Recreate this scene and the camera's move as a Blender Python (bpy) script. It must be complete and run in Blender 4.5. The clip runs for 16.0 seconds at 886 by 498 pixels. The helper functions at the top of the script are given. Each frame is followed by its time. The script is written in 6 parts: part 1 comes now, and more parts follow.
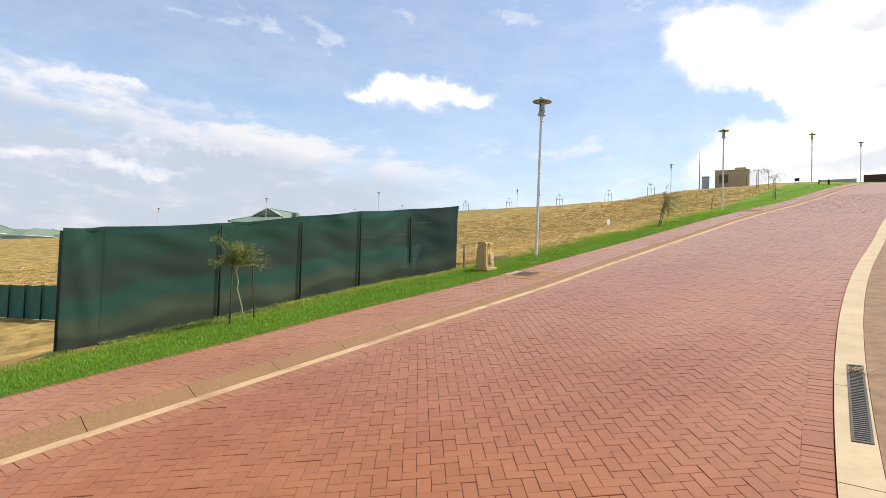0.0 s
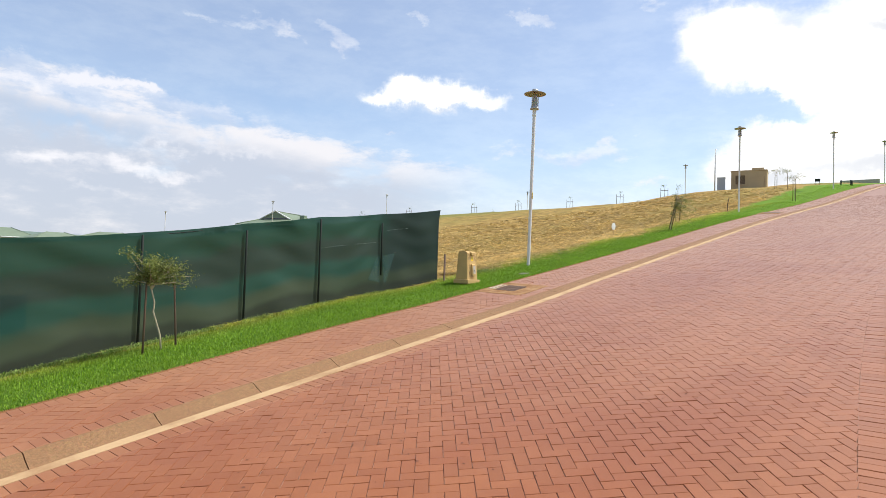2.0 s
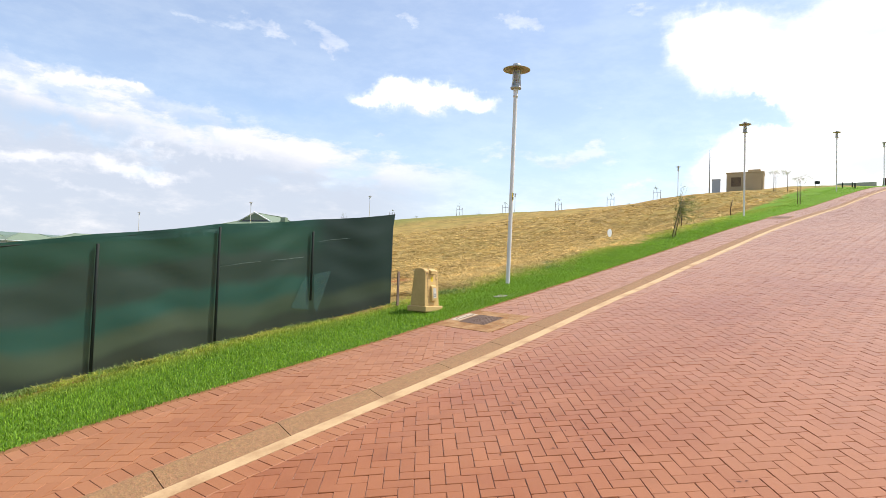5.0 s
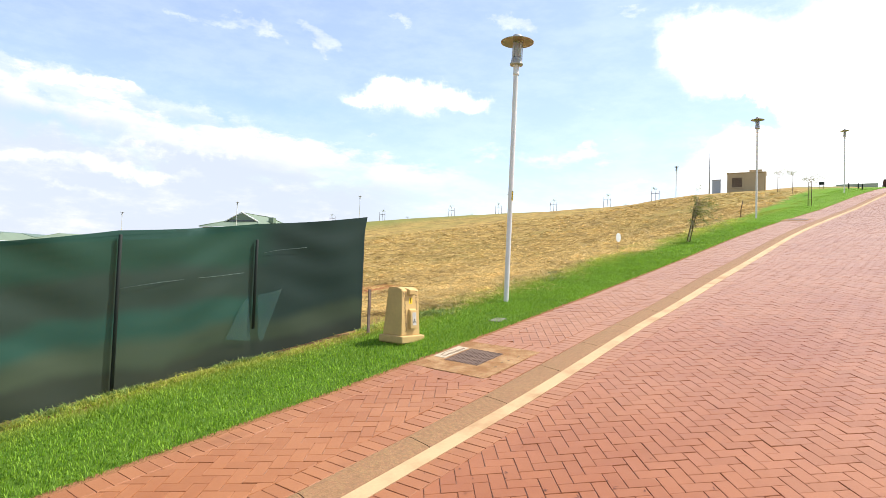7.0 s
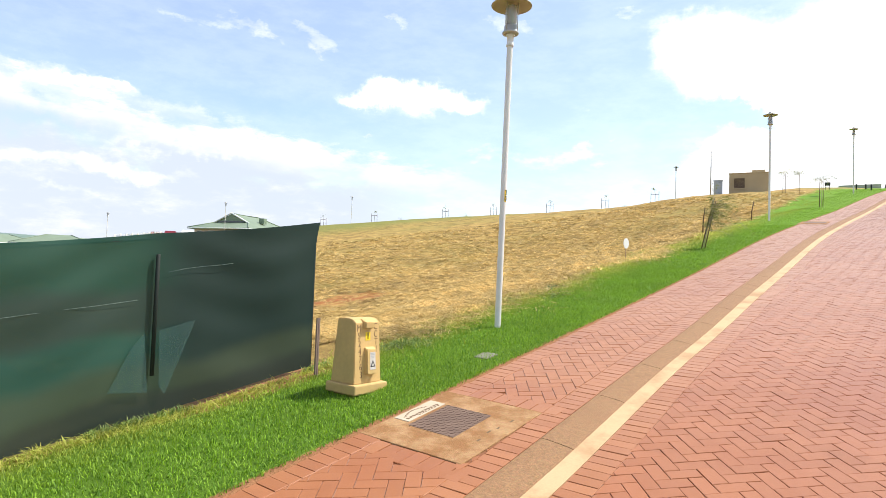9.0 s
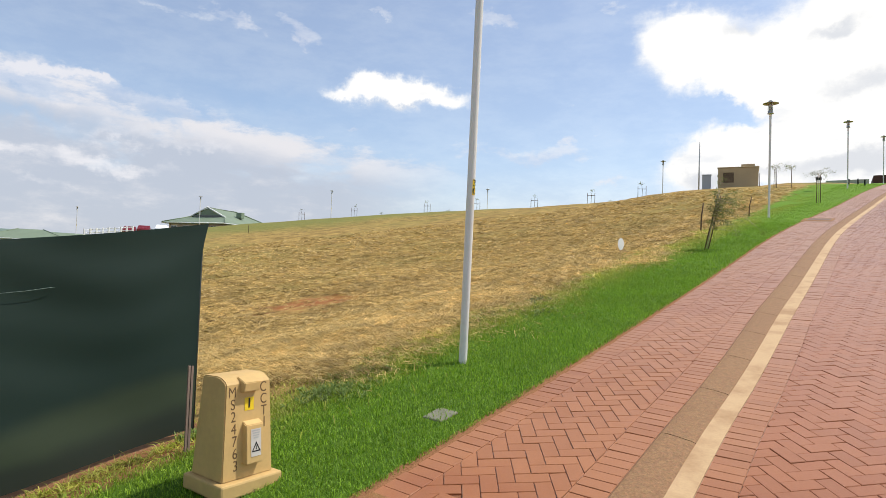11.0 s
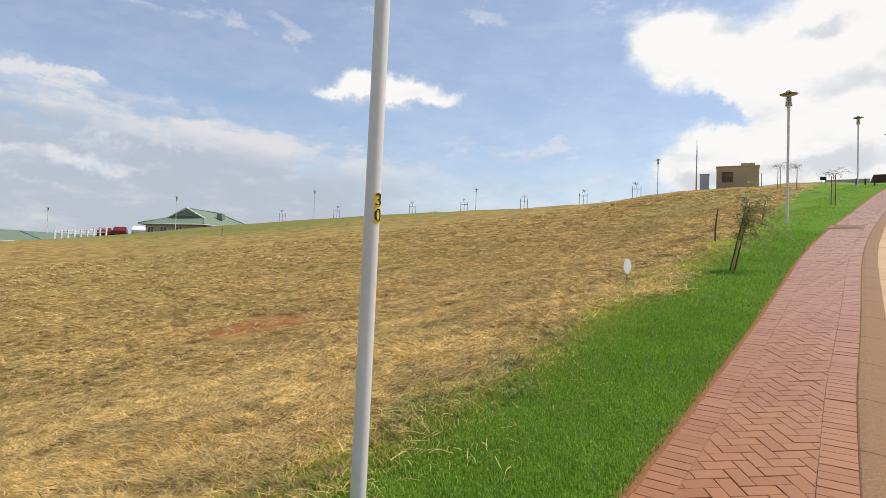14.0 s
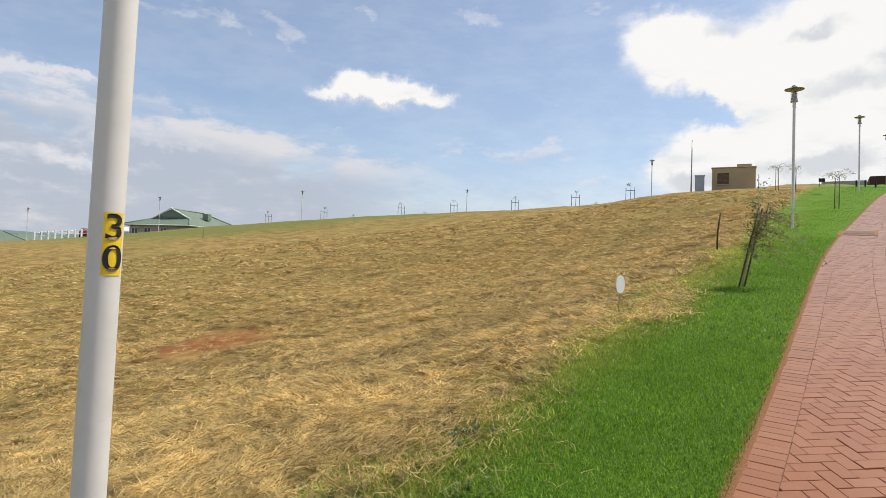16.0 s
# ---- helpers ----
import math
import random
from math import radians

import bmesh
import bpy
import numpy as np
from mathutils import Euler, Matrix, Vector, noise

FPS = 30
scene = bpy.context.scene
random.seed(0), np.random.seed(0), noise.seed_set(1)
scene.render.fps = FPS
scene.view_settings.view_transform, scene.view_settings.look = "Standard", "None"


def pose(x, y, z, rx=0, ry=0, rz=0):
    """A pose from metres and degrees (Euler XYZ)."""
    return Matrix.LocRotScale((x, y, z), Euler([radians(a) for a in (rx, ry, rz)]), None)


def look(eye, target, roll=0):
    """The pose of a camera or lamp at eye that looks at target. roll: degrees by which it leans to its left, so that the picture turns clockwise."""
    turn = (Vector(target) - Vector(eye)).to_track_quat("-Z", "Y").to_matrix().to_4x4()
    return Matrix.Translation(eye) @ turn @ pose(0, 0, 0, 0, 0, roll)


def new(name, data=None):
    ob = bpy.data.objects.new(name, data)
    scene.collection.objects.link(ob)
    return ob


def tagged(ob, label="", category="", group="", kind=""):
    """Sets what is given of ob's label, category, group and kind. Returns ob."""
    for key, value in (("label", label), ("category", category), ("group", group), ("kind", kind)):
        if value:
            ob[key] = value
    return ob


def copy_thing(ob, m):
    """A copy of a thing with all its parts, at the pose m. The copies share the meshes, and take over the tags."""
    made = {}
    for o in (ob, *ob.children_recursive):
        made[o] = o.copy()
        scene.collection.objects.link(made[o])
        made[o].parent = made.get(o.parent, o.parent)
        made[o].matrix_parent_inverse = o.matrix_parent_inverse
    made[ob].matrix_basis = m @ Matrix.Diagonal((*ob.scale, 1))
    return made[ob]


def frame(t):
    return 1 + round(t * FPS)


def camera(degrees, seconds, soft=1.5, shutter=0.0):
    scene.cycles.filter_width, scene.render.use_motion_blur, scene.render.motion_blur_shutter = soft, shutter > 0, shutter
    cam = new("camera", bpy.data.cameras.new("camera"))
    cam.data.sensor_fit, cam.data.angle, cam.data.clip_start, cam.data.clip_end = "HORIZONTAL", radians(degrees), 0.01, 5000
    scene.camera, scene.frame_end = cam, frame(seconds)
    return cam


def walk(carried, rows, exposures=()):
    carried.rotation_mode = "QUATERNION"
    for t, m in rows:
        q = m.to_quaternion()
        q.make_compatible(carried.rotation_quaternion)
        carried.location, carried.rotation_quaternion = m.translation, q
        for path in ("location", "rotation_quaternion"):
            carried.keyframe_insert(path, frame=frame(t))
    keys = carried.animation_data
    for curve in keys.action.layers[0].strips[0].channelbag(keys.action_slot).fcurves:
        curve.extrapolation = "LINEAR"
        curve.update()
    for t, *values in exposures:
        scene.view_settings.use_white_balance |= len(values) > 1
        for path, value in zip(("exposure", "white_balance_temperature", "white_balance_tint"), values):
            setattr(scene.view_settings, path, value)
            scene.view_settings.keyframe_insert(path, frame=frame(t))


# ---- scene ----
cam = camera(71.7, 16.0, soft=0.6)
METRES, EYE, TILT, LEAN, TURN = 15.0, 1.9, 2.0, 0.0, 38.9
ROWS = [
    (0.0, 0.0, 0.0, 0.0, -0.0, 0.01, -1.93),
    (0.5, 0.0148, 0.0266, 0.003, 0.78, 0.03, -1.88),
    (1.0, 0.0274, 0.0515, 0.0072, 1.07, 0.08, -1.86),
    (1.5, 0.0407, 0.0779, 0.0096, 1.09, 0.14, -1.86),
    (2.0, 0.0497, 0.1061, 0.0123, 1.3, 0.17, -1.87),
    (2.5, 0.0582, 0.1372, 0.0144, 1.28, 0.2, -1.88),
    (3.0, 0.0678, 0.1692, 0.0176, 1.26, 0.22, -1.91),
    (3.5, 0.0703, 0.2023, 0.0214, 1.12, 0.24, -1.93),
    (4.0, 0.0759, 0.2327, 0.0236, 0.86, 0.31, -1.95),
    (6.5, 0.0873, 0.404, 0.038, -0.38, 0.41, -2.09),
    (7.0, 0.0904, 0.4351, 0.0403, -0.43, 0.44, -2.12),
    (7.5, 0.0944, 0.4657, 0.0441, -0.44, 0.44, -2.15),
    (8.0, 0.0993, 0.4959, 0.0482, -0.43, 0.51, -2.16),
    (8.5, 0.1025, 0.5249, 0.0509, -0.54, 0.53, -2.16),
    (9.0, 0.1068, 0.5572, 0.0517, -0.84, 0.53, -2.15),
    (11.5, 0.1386, 0.7142, 0.0667, -2.45, -0.0, -2.17),
    (12.0, 0.1458, 0.7455, 0.0705, -2.54, -0.0, -2.14),
    (12.5, 0.1532, 0.7779, 0.075, -2.61, -0.0, -2.09),
    (13.0, 0.1616, 0.8103, 0.0781, -2.77, 0.0, -2.06),
    (13.5, 0.1691, 0.8395, 0.0815, -2.77, 0.0, -2.08),
    (14.0, 0.1751, 0.8657, 0.0901, -3.04, -0.01, -2.06),
    (14.5, 0.1832, 0.8896, 0.095, -3.27, 0.04, -2.07),
    (15.0, 0.1898, 0.9123, 0.0969, -3.47, 0.09, -2.13),
    (15.5, 0.1982, 0.9374, 0.0994, -3.65, 0.06, -2.11),
    (16.0, 0.2099, 0.9635, 0.1034, -3.62, 0.06, -2.14),
]
walk(cam, [(t, pose(0, 0, EYE, TILT, LEAN, TURN) @ pose(METRES * x, METRES * y, METRES * z, 90 + pitch, roll, yaw)) for t, x, y, z, yaw, pitch, roll in ROWS],
     exposures=[(0.0, 0.33), (4.0, 0.4), (6.5, 0.69), (9.0, 0.73), (11.5, 0.08), (16.0, 0.0)])

# ---- world, sun ----
SUN_AZ, SUN_EL = radians(40.0), radians(57.0)          # azimuth clockwise from +y
sun_dir = Vector((math.sin(SUN_AZ) * math.cos(SUN_EL), math.cos(SUN_AZ) * math.cos(SUN_EL), math.sin(SUN_EL)))
sun_data = bpy.data.lights.new("sun", "SUN")
sun_data.energy, sun_data.angle, sun_data.color = 3.9, radians(0.6), (1.0, 0.95, 0.87)
sun = new("sun", sun_data)
sun.matrix_world = look(sun_dir * 60, (0, 0, 0))


class Nodes:
    """Short hand for node trees."""

    def __init__(self, tree):
        self.tree = tree
        tree.nodes.clear()

    def add(self, kind, props=None, **links):
        node = self.tree.nodes.new(kind)
        for k, v in (props or {}).items():
            setattr(node, k, v)
        for k, v in links.items():
            self.put(node, k.replace("_", " "), v)
        return node

    def put(self, node, key, v):
        sock = node.inputs[int(key[1:])] if key[0] == "i" and key[1:].isdigit() else node.inputs[key]
        if isinstance(v, bpy.types.NodeSocket):
            self.tree.links.new(v, sock)
        elif isinstance(v, bpy.types.Node):
            self.tree.links.new(v.outputs[0], sock)
        else:
            sock.default_value = v

    def math(self, op, a, b=0.0, c=None, clamp=False):
        n = self.add("ShaderNodeMath", {"operation": op, "use_clamp": clamp}, i0=a, i1=b)
        if c is not None:
            self.put(n, "i2", c)
        return n.outputs[0]

    def vec(self, op, a, b=(0, 0, 0)):
        n = self.add("ShaderNodeVectorMath", {"operation": op}, i0=a)
        if op == "SCALE":
            self.put(n, "Scale", b)
        else:
            self.put(n, "i1", b)
        return n.outputs["Value"] if op in ("DOT_PRODUCT", "LENGTH", "DISTANCE") else n.outputs[0]

    def noise(self, scale, detail=4.0, rough=0.55, vector=None, out=0):
        n = self.add("ShaderNodeTexNoise", Scale=scale, Detail=detail, Roughness=rough)
        if vector is not None:
            self.put(n, "Vector", vector)
        return n.outputs[out]

    def ramp(self, fac, *stops):
        n = self.add("ShaderNodeValToRGB", Fac=fac)
        while len(n.color_ramp.elements) < len(stops):
            n.color_ramp.elements.new(0.5)
        for e, (p, c) in zip(n.color_ramp.elements, stops):
            e.position = p
            e.color = (c, c, c, 1) if isinstance(c, (int, float)) else (*c, 1)
        return n.outputs[0]

    def mix(self, fac, a, b, blend="MIX"):
        n = self.add("ShaderNodeMix", {"data_type": "RGBA", "blend_type": blend})
        self.put(n, "i0", fac)
        for key, v in (("i6", a), ("i7", b)):
            self.put(n, key, (*v, 1) if isinstance(v, tuple) and len(v) == 3 else v)
        return n.outputs[2]

    def smooth(self, v, lo, hi):
        n = self.add("ShaderNodeMapRange", {"interpolation_type": "SMOOTHSTEP"}, i0=v, i1=lo, i2=hi)
        return n.outputs[0]


world = bpy.data.worlds.new("world")
scene.world = world
world.use_nodes = True
W = Nodes(world.node_tree)
sky = W.add("ShaderNodeTexSky", {"sky_type": "NISHITA", "sun_disc": False, "sun_elevation": SUN_EL, "sun_rotation": SUN_AZ,
                                 "altitude": 100.0, "air_density": 1.0, "dust_density": 1.0, "ozone_density": 1.2})
view = W.add("ShaderNodeTexCoord").outputs["Generated"]
wob = W.vec("SUBTRACT", W.noise(7.0, 6.0, 0.62, view, out=1), (0.5, 0.5, 0.5))
wob2 = W.vec("SUBTRACT", W.noise(26.0, 5.0, 0.6, view, out=1), (0.5, 0.5, 0.5))
ragged = W.vec("ADD", W.vec("ADD", view, W.vec("SCALE", wob, 0.11)), W.vec("SCALE", wob2, 0.03))
# clouds: azimuth and elevation in degrees, half width and half height, tilt, weight
BRIGHT = [
    (46.8, 16.0, 2.1, 0.6, 2, 0.8), (44.0, 16.65, 1.9, 0.9, 0, 0.9), (41.4, 16.1, 2.3, 0.95, 0, 0.9), (38.8, 16.4, 2.0, 1.0, 0, 0.9), (36.8, 15.8, 1.8, 0.7, 0, 0.8),
    (16.2, 21, 2.8, 2, 0, 1.2), (13.1, 19.2, 3.4, 2.7, 0, 1.3), (9.2, 17.2, 4.3, 2.7, 0, 1.3), (6.5, 18.7, 4.8, 3.2, 0, 1.2), (1.7, 18.3, 3.9, 3.2, 0, 1.2),
    (-2.1, 15.3, 4.2, 5.4, 0, 1.2), (3.3, 14.4, 5.2, 1.5, 0, 1), (14.5, 17.3, 1.5, 1.1, 0, 0.5),
    (14.4, 10.3, 2.6, 1.5, 0, 1.2), (11.5, 10.7, 2.8, 1.85, 0, 1.2), (8, 11.5, 2.7, 2.2, 0, 1.2), (4.1, 11.2, 3.7, 2.35, 0, 1.3), (-0.1, 10.7, 3.6, 2.2, 0, 1.2), (-4.3, 9.8, 4.2, 3.2, 0, 1.2),
]
GAPS = [(6.4, 8.2, 9.5, 1.5, 0, 0.8), (1.7, 14.9, 1.9, 0.7, 0, -0.7), (10.5, 13.9, 4.6, 0.8, 3, -1.2), (11.4, 21.1, 1.4, 0.9, 0, -0.5), (4.4, 19.6, 2.1, 0.7, 0, -0.6)]
SHADE = [
    (13.1, 9.1, 3.2, 1, 0, 1), (2.6, 9.4, 4.2, 1, 0, 1), (7.3, 8.5, 4.6, 1, 0, 0.6), (-0.4, 17.3, 1.3, 1.5, 0, 0.8), (11.2, 21.2, 2, 1, 0, 0.8), (4.4, 19.6, 2.5, 0.9, 0, 1),
    (2.7, 15.3, 2.9, 1, 0, 0.8), (12.1, 16.7, 2, 0.75, 0, 0.4), (41.5, 15.05, 4.2, 0.35, 0, 0.7),
]
PUFFS = [
    (75.2, 13.5, 2.4, 0.8, 2, 1), (72.0, 14.1, 2.2, 0.65, 2, 1), (69.0, 14.0, 2.2, 0.6, 0, 1), (66.4, 13.9, 1.5, 0.35, 4, 0.8), (71.0, 12.7, 5.0, 0.55, 4, 0.8), (63.6, 12.9, 3.4, 0.45, 3, 0.8),
    (58.6, 12.7, 2.6, 0.4, 2, 0.7), (54.0, 12.0, 2.4, 0.35, 3, 0.6), (74.8, 8.2, 2.6, 0.7, 0, 0.65), (71.6, 7.9, 2.6, 0.6, 0, 0.55), (68.4, 8.9, 1.3, 0.6, 0, 0.8), (66.0, 8.0, 2.6, 0.6, 0, 0.8),
    (65.6, 10.2, 2.2, 0.5, 2, 0.7), (61.5, 10.5, 2.4, 0.6, 2, 0.8), (57.2, 10.4, 2.2, 0.5, 2, 0.7), (70.5, 5.4, 3.2, 0.5, 0, 0.7), (62.0, 8.2, 4.0, 0.6, 2, 0.5), (25.3, 12.5, 1.2, 0.5, 0, 0.9),
    (25.8, 11.3, 2.8, 0.6, 0, 0.7), (34.2, 11.1, 3.6, 0.55, 0, 0.8), (29.6, 11.6, 2.4, 0.45, 0, 0.6), (21.7, 8.4, 2.0, 0.8, 0, 1), (45.3, 12.4, 0.8, 0.3, 0, 0.7), (51.0, 19.6, 1.7, 0.6, 12, 0.9), (55.6, 19.9, 2.2, 0.4, 14, 0.8),
]
HOLES = [(71.5, 10.9, 4.6, 0.75, 2, 1), (62.8, 11.7, 3.6, 0.3, 3, 0.6), (52.0, 14.6, 9.0, 1.0, 5, 0.9)]
BANK = [
    (71.4, 13.9, 6.1, 1.05, 4, 1), (74.4, 14.4, 2.5, 0.84, -2, 0.8), (67.7, 12.4, 9.9, 1.18, 4, 0.9), (57.9, 12, 7.3, 1.48, 6, 0.8), (71.5, 8.7, 6.6, 1.42, 1, 0.95),
    (68.4, 9.3, 1.8, 1.14, -2, 0.9), (62, 9.8, 6.7, 1.44, 2, 0.6), (54.9, 9.8, 8.5, 1.31, 4, 0.6), (69.8, 5.5, 7.2, 0.81, 1, 0.7), (63.2, 6.4, 9.5, 1.44, 1, 0.45),
    (47.8, 9.5, 5.7, 0.83, -2, 0.5),
]
WISPS = [
    (57.1, 20.4, 3.6, 0.62, 20, 0.8), (61.6, 20.7, 4.1, 0.55, 14, 0.45), (50.8, 20.3, 1.9, 0.78, 18, 1), (44, 22.8, 1.2, 0.54, 8, 0.9), (32.5, 23.1, 1.7, 0.49, 8, 0.8),
    (34.5, 23.8, 1.5, 0.44, 8, 0.6), (30.5, 11.5, 7.2, 0.93, 0, 0.75), (25.3, 11.5, 2.5, 0.81, -2, 0.5), (45.2, 12.4, 1, 0.36, -2, 0.8), (25.1, 16.1, 0.7, 0.5, -2, 0.35),
    (21.9, 23.3, 1.5, 0.56, -2, 0.7), (22.9, 13.1, 0.8, 0.35, -2, 0.4), (21.8, 8.3, 3, 0.8, -2, 0.7), (73.4, 16.3, 1.7, 0.68, -2, 0.4), (75.1, 15.5, 0.7, 0.42, -2, 0.5),
]
BEYOND = [
    (92, 13, 14, 4, 0, 0.9), (120, 25, 20, 5, 0, 0.8), (-40, 20, 18, 6, 0, 0.9), (-90, 18, 20, 5, 0, 0.8), (160, 30, 24, 6, 0, 0.8),
]


def cloud_cover(blobs):
    """How thick the clouds are in each direction, as soft ragged patches."""
    total = None
    for az, el, ha, he, tilt, weight in blobs:
        a, e, r = radians(az), radians(el), radians(tilt)
        side = Vector((-math.cos(a), -math.sin(a), 0))                       # to the left of the view
        ahead = Vector((-math.sin(a) * math.cos(e), math.cos(a) * math.cos(e), math.sin(e)))
        up = ahead.cross(side)
        s2, u2 = side * math.cos(r) + up * math.sin(r), up * math.cos(r) - side * math.sin(r)
        p = W.math("MULTIPLY", W.vec("DOT_PRODUCT", ragged, tuple(s2)), 1 / math.tan(radians(ha)))
        q = W.math("MULTIPLY", W.math("SUBTRACT", W.vec("DOT_PRODUCT", ragged, tuple(u2)), u2.dot(ahead)), 1 / math.tan(radians(he)))
        d2 = W.math("ADD", W.math("MULTIPLY", p, p), W.math("MULTIPLY", q, q))
        front = W.math("GREATER_THAN", W.vec("DOT_PRODUCT", view, tuple(ahead)), 0.3)
        blob = W.math("MULTIPLY", W.math("EXPONENT", W.math("MULTIPLY", d2, -0.85)), W.math("MULTIPLY", front, weight))
        total = blob if total is None else W.math("ADD", total, blob)
    return total


flat = W.add("ShaderNodeMapping", {"vector_type": "TEXTURE"}, Vector=view, Scale=(1.0, 1.0, 0.34)).outputs[0]
fbm = W.math("SUBTRACT", W.noise(7.0, 9.0, 0.62, flat), 0.5)
streak = W.math("SUBTRACT", W.noise(16.0, 8.0, 0.65, flat), 0.5)
height = W.add("ShaderNodeSeparateXYZ", Vector=view).outputs[2]
thick = W.smooth(W.math("MULTIPLY_ADD", fbm, 1.1, cloud_cover(BRIGHT + GAPS)), 0.16, 0.98)
veil = W.math("ADD", W.math("MULTIPLY", fbm, 1.3), W.math("MULTIPLY", streak, 1.5))
veil = W.smooth(W.math("ADD", veil, cloud_cover(BANK + BEYOND)), 0.10, 1.25)
wisp = W.math("MULTIPLY", W.smooth(W.math("MULTIPLY_ADD", streak, 1.6, cloud_cover(WISPS)), 0.12, 1.0), 0.6)
haze = W.math("MULTIPLY", W.math("SUBTRACT", 1.0, W.smooth(height, 0.02, 0.26)), 0.72)
# the long lavender bank over the western horizon, lower towards the street
toward = W.vec("DOT_PRODUCT", view, (-math.cos(radians(50)), -math.sin(radians(50)), 0.0))
top = W.math("MULTIPLY_ADD", toward, 0.135, 0.202)
depth = W.math("SUBTRACT", W.math("ADD", top, W.math("ADD", W.math("MULTIPLY", fbm, 0.10), W.math("MULTIPLY", streak, 0.055))), height)
side_fade = W.math("MULTIPLY", W.smooth(toward, -0.42, -0.02), W.math("SUBTRACT", 1.0, W.smooth(toward, 0.75, 0.95)))
bank = W.math("MULTIPLY", W.smooth(depth, -0.016, 0.020), side_fade)
holes = W.smooth(W.noise(5.5, 6.0, 0.6, flat), 0.54, 0.74)
bank = W.math("MULTIPLY", bank, W.math("SUBTRACT", 1.0, W.math("MULTIPLY", holes, W.math("MULTIPLY", W.smooth(height, 0.10, 0.17), 0.6))))
lip = W.math("MULTIPLY", bank, W.math("SUBTRACT", 1.0, W.smooth(depth, 0.012, 0.065)))
thin = W.math("MAXIMUM", W.math("MAXIMUM", W.math("MULTIPLY", veil, 0.55), wisp), haze)
thin = W.math("MAXIMUM", W.math("MAXIMUM", thin, 0.22), W.math("MULTIPLY", bank, 0.93))
thin = W.math("MULTIPLY", thin, W.math("SUBTRACT", 1.0, W.math("MULTIPLY", W.math("MINIMUM", cloud_cover(HOLES), 1.0), 0.55)))
puff = W.smooth(W.math("ADD", W.math("ADD", W.math("MULTIPLY", fbm, 1.1), W.math("MULTIPLY", streak, 1.2)), cloud_cover(PUFFS)), 0.22, 1.35)
thin = W.math("MAXIMUM", thin, W.math("MULTIPLY", puff, 0.85))
under = W.smooth(W.math("ADD", W.noise(9.0, 6.0, 0.6, flat), W.math("MULTIPLY", height, 1.0)), 0.40, 0.72)
heap_colour = W.mix(under, (0.80, 0.82, 0.86), (1.0, 0.99, 0.97))
heap_colour = W.mix(W.smooth(W.math("MULTIPLY_ADD", fbm, 0.9, cloud_cover(SHADE)), 0.3, 1.0), heap_colour, (0.72, 0.74, 0.78))
thin_colour = W.mix(W.smooth(W.math("ADD", streak, fbm), -0.22, 0.25), (0.60, 0.65, 0.78), (0.86, 0.88, 0.91))
bank_colour = W.mix(W.smooth(W.math("ADD", W.math("MULTIPLY", lip, 0.6), W.math("MULTIPLY", W.math("ADD", streak, fbm), 0.9)), -0.05, 0.55), (0.52, 0.565, 0.66), (0.82, 0.80, 0.82))
thin_colour = W.mix(bank, thin_colour, bank_colour)
thin_colour = W.mix(puff, thin_colour, (0.86, 0.845, 0.875))
CLOUD_LIGHT, SKY_LIGHT = 0.95, 0.150
blue = W.add("ShaderNodeBackground", Color=W.mix(1.0, sky.outputs[0], (1.015, 0.99, 0.98), "MULTIPLY"), Strength=SKY_LIGHT)
film = W.add("ShaderNodeBackground", Color=thin_colour, Strength=0.93)
heap = W.add("ShaderNodeBackground", Color=heap_colour, Strength=CLOUD_LIGHT)
low_sky = W.add("ShaderNodeMixShader", i0=thin, i1=blue.outputs[0], i2=film.outputs[0])
both = W.add("ShaderNodeMixShader", i0=thick, i1=low_sky.outputs[0], i2=heap.outputs[0])
W.add("ShaderNodeOutputWorld", Surface=both.outputs[0])

# ---- materials ----


def material(name, build):
    m = bpy.data.materials.new(name)
    m.use_nodes = True
    n = Nodes(m.node_tree)
    shader = build(n)
    n.add("ShaderNodeOutputMaterial", Surface=shader.outputs[0])
    return m


def principled(n, colour, rough=0.6, metal=0.0, bump=None, strength=0.3, distance=0.01, spec=0.4):
    b = n.add("ShaderNodeBsdfPrincipled", Roughness=rough, Metallic=metal)
    n.put(b, "Base Color", (*colour, 1) if isinstance(colour, tuple) else colour)
    n.put(b, "Specular IOR Level", spec)
    if bump is not None:
        bm = n.add("ShaderNodeBump", Strength=strength, Distance=distance, Height=bump)
        n.put(b, "Normal", bm.outputs[0])
    return b


def place(n):
    return n.add("ShaderNodeNewGeometry").outputs["Position"]


def simple(name, colour, rough=0.6, metal=0.0, grain=30.0, vary=0.18, spec=0.4, bump=0.15):
    """A painted or plain surface with fine grain and larger stains."""
    def build(n):
        p = place(n)
        a, b = n.noise(grain, 5.0, 0.6, p), n.noise(grain * 0.09, 3.0, 0.55, p)
        v = n.math("ADD", n.math("MULTIPLY", n.math("SUBTRACT", a, 0.5), vary), n.math("MULTIPLY", n.math("SUBTRACT", b, 0.5), vary * 1.6))
        c = n.mix(1.0, (*colour,), n.ramp(n.math("ADD", v, 0.5), (0.0, 0.45), (1.0, 1.55)), "MULTIPLY")
        return principled(n, c, n.math("MULTIPLY_ADD", a, 0.2, rough - 0.1), metal, a, bump, 0.004, spec)
    return material(name, build)


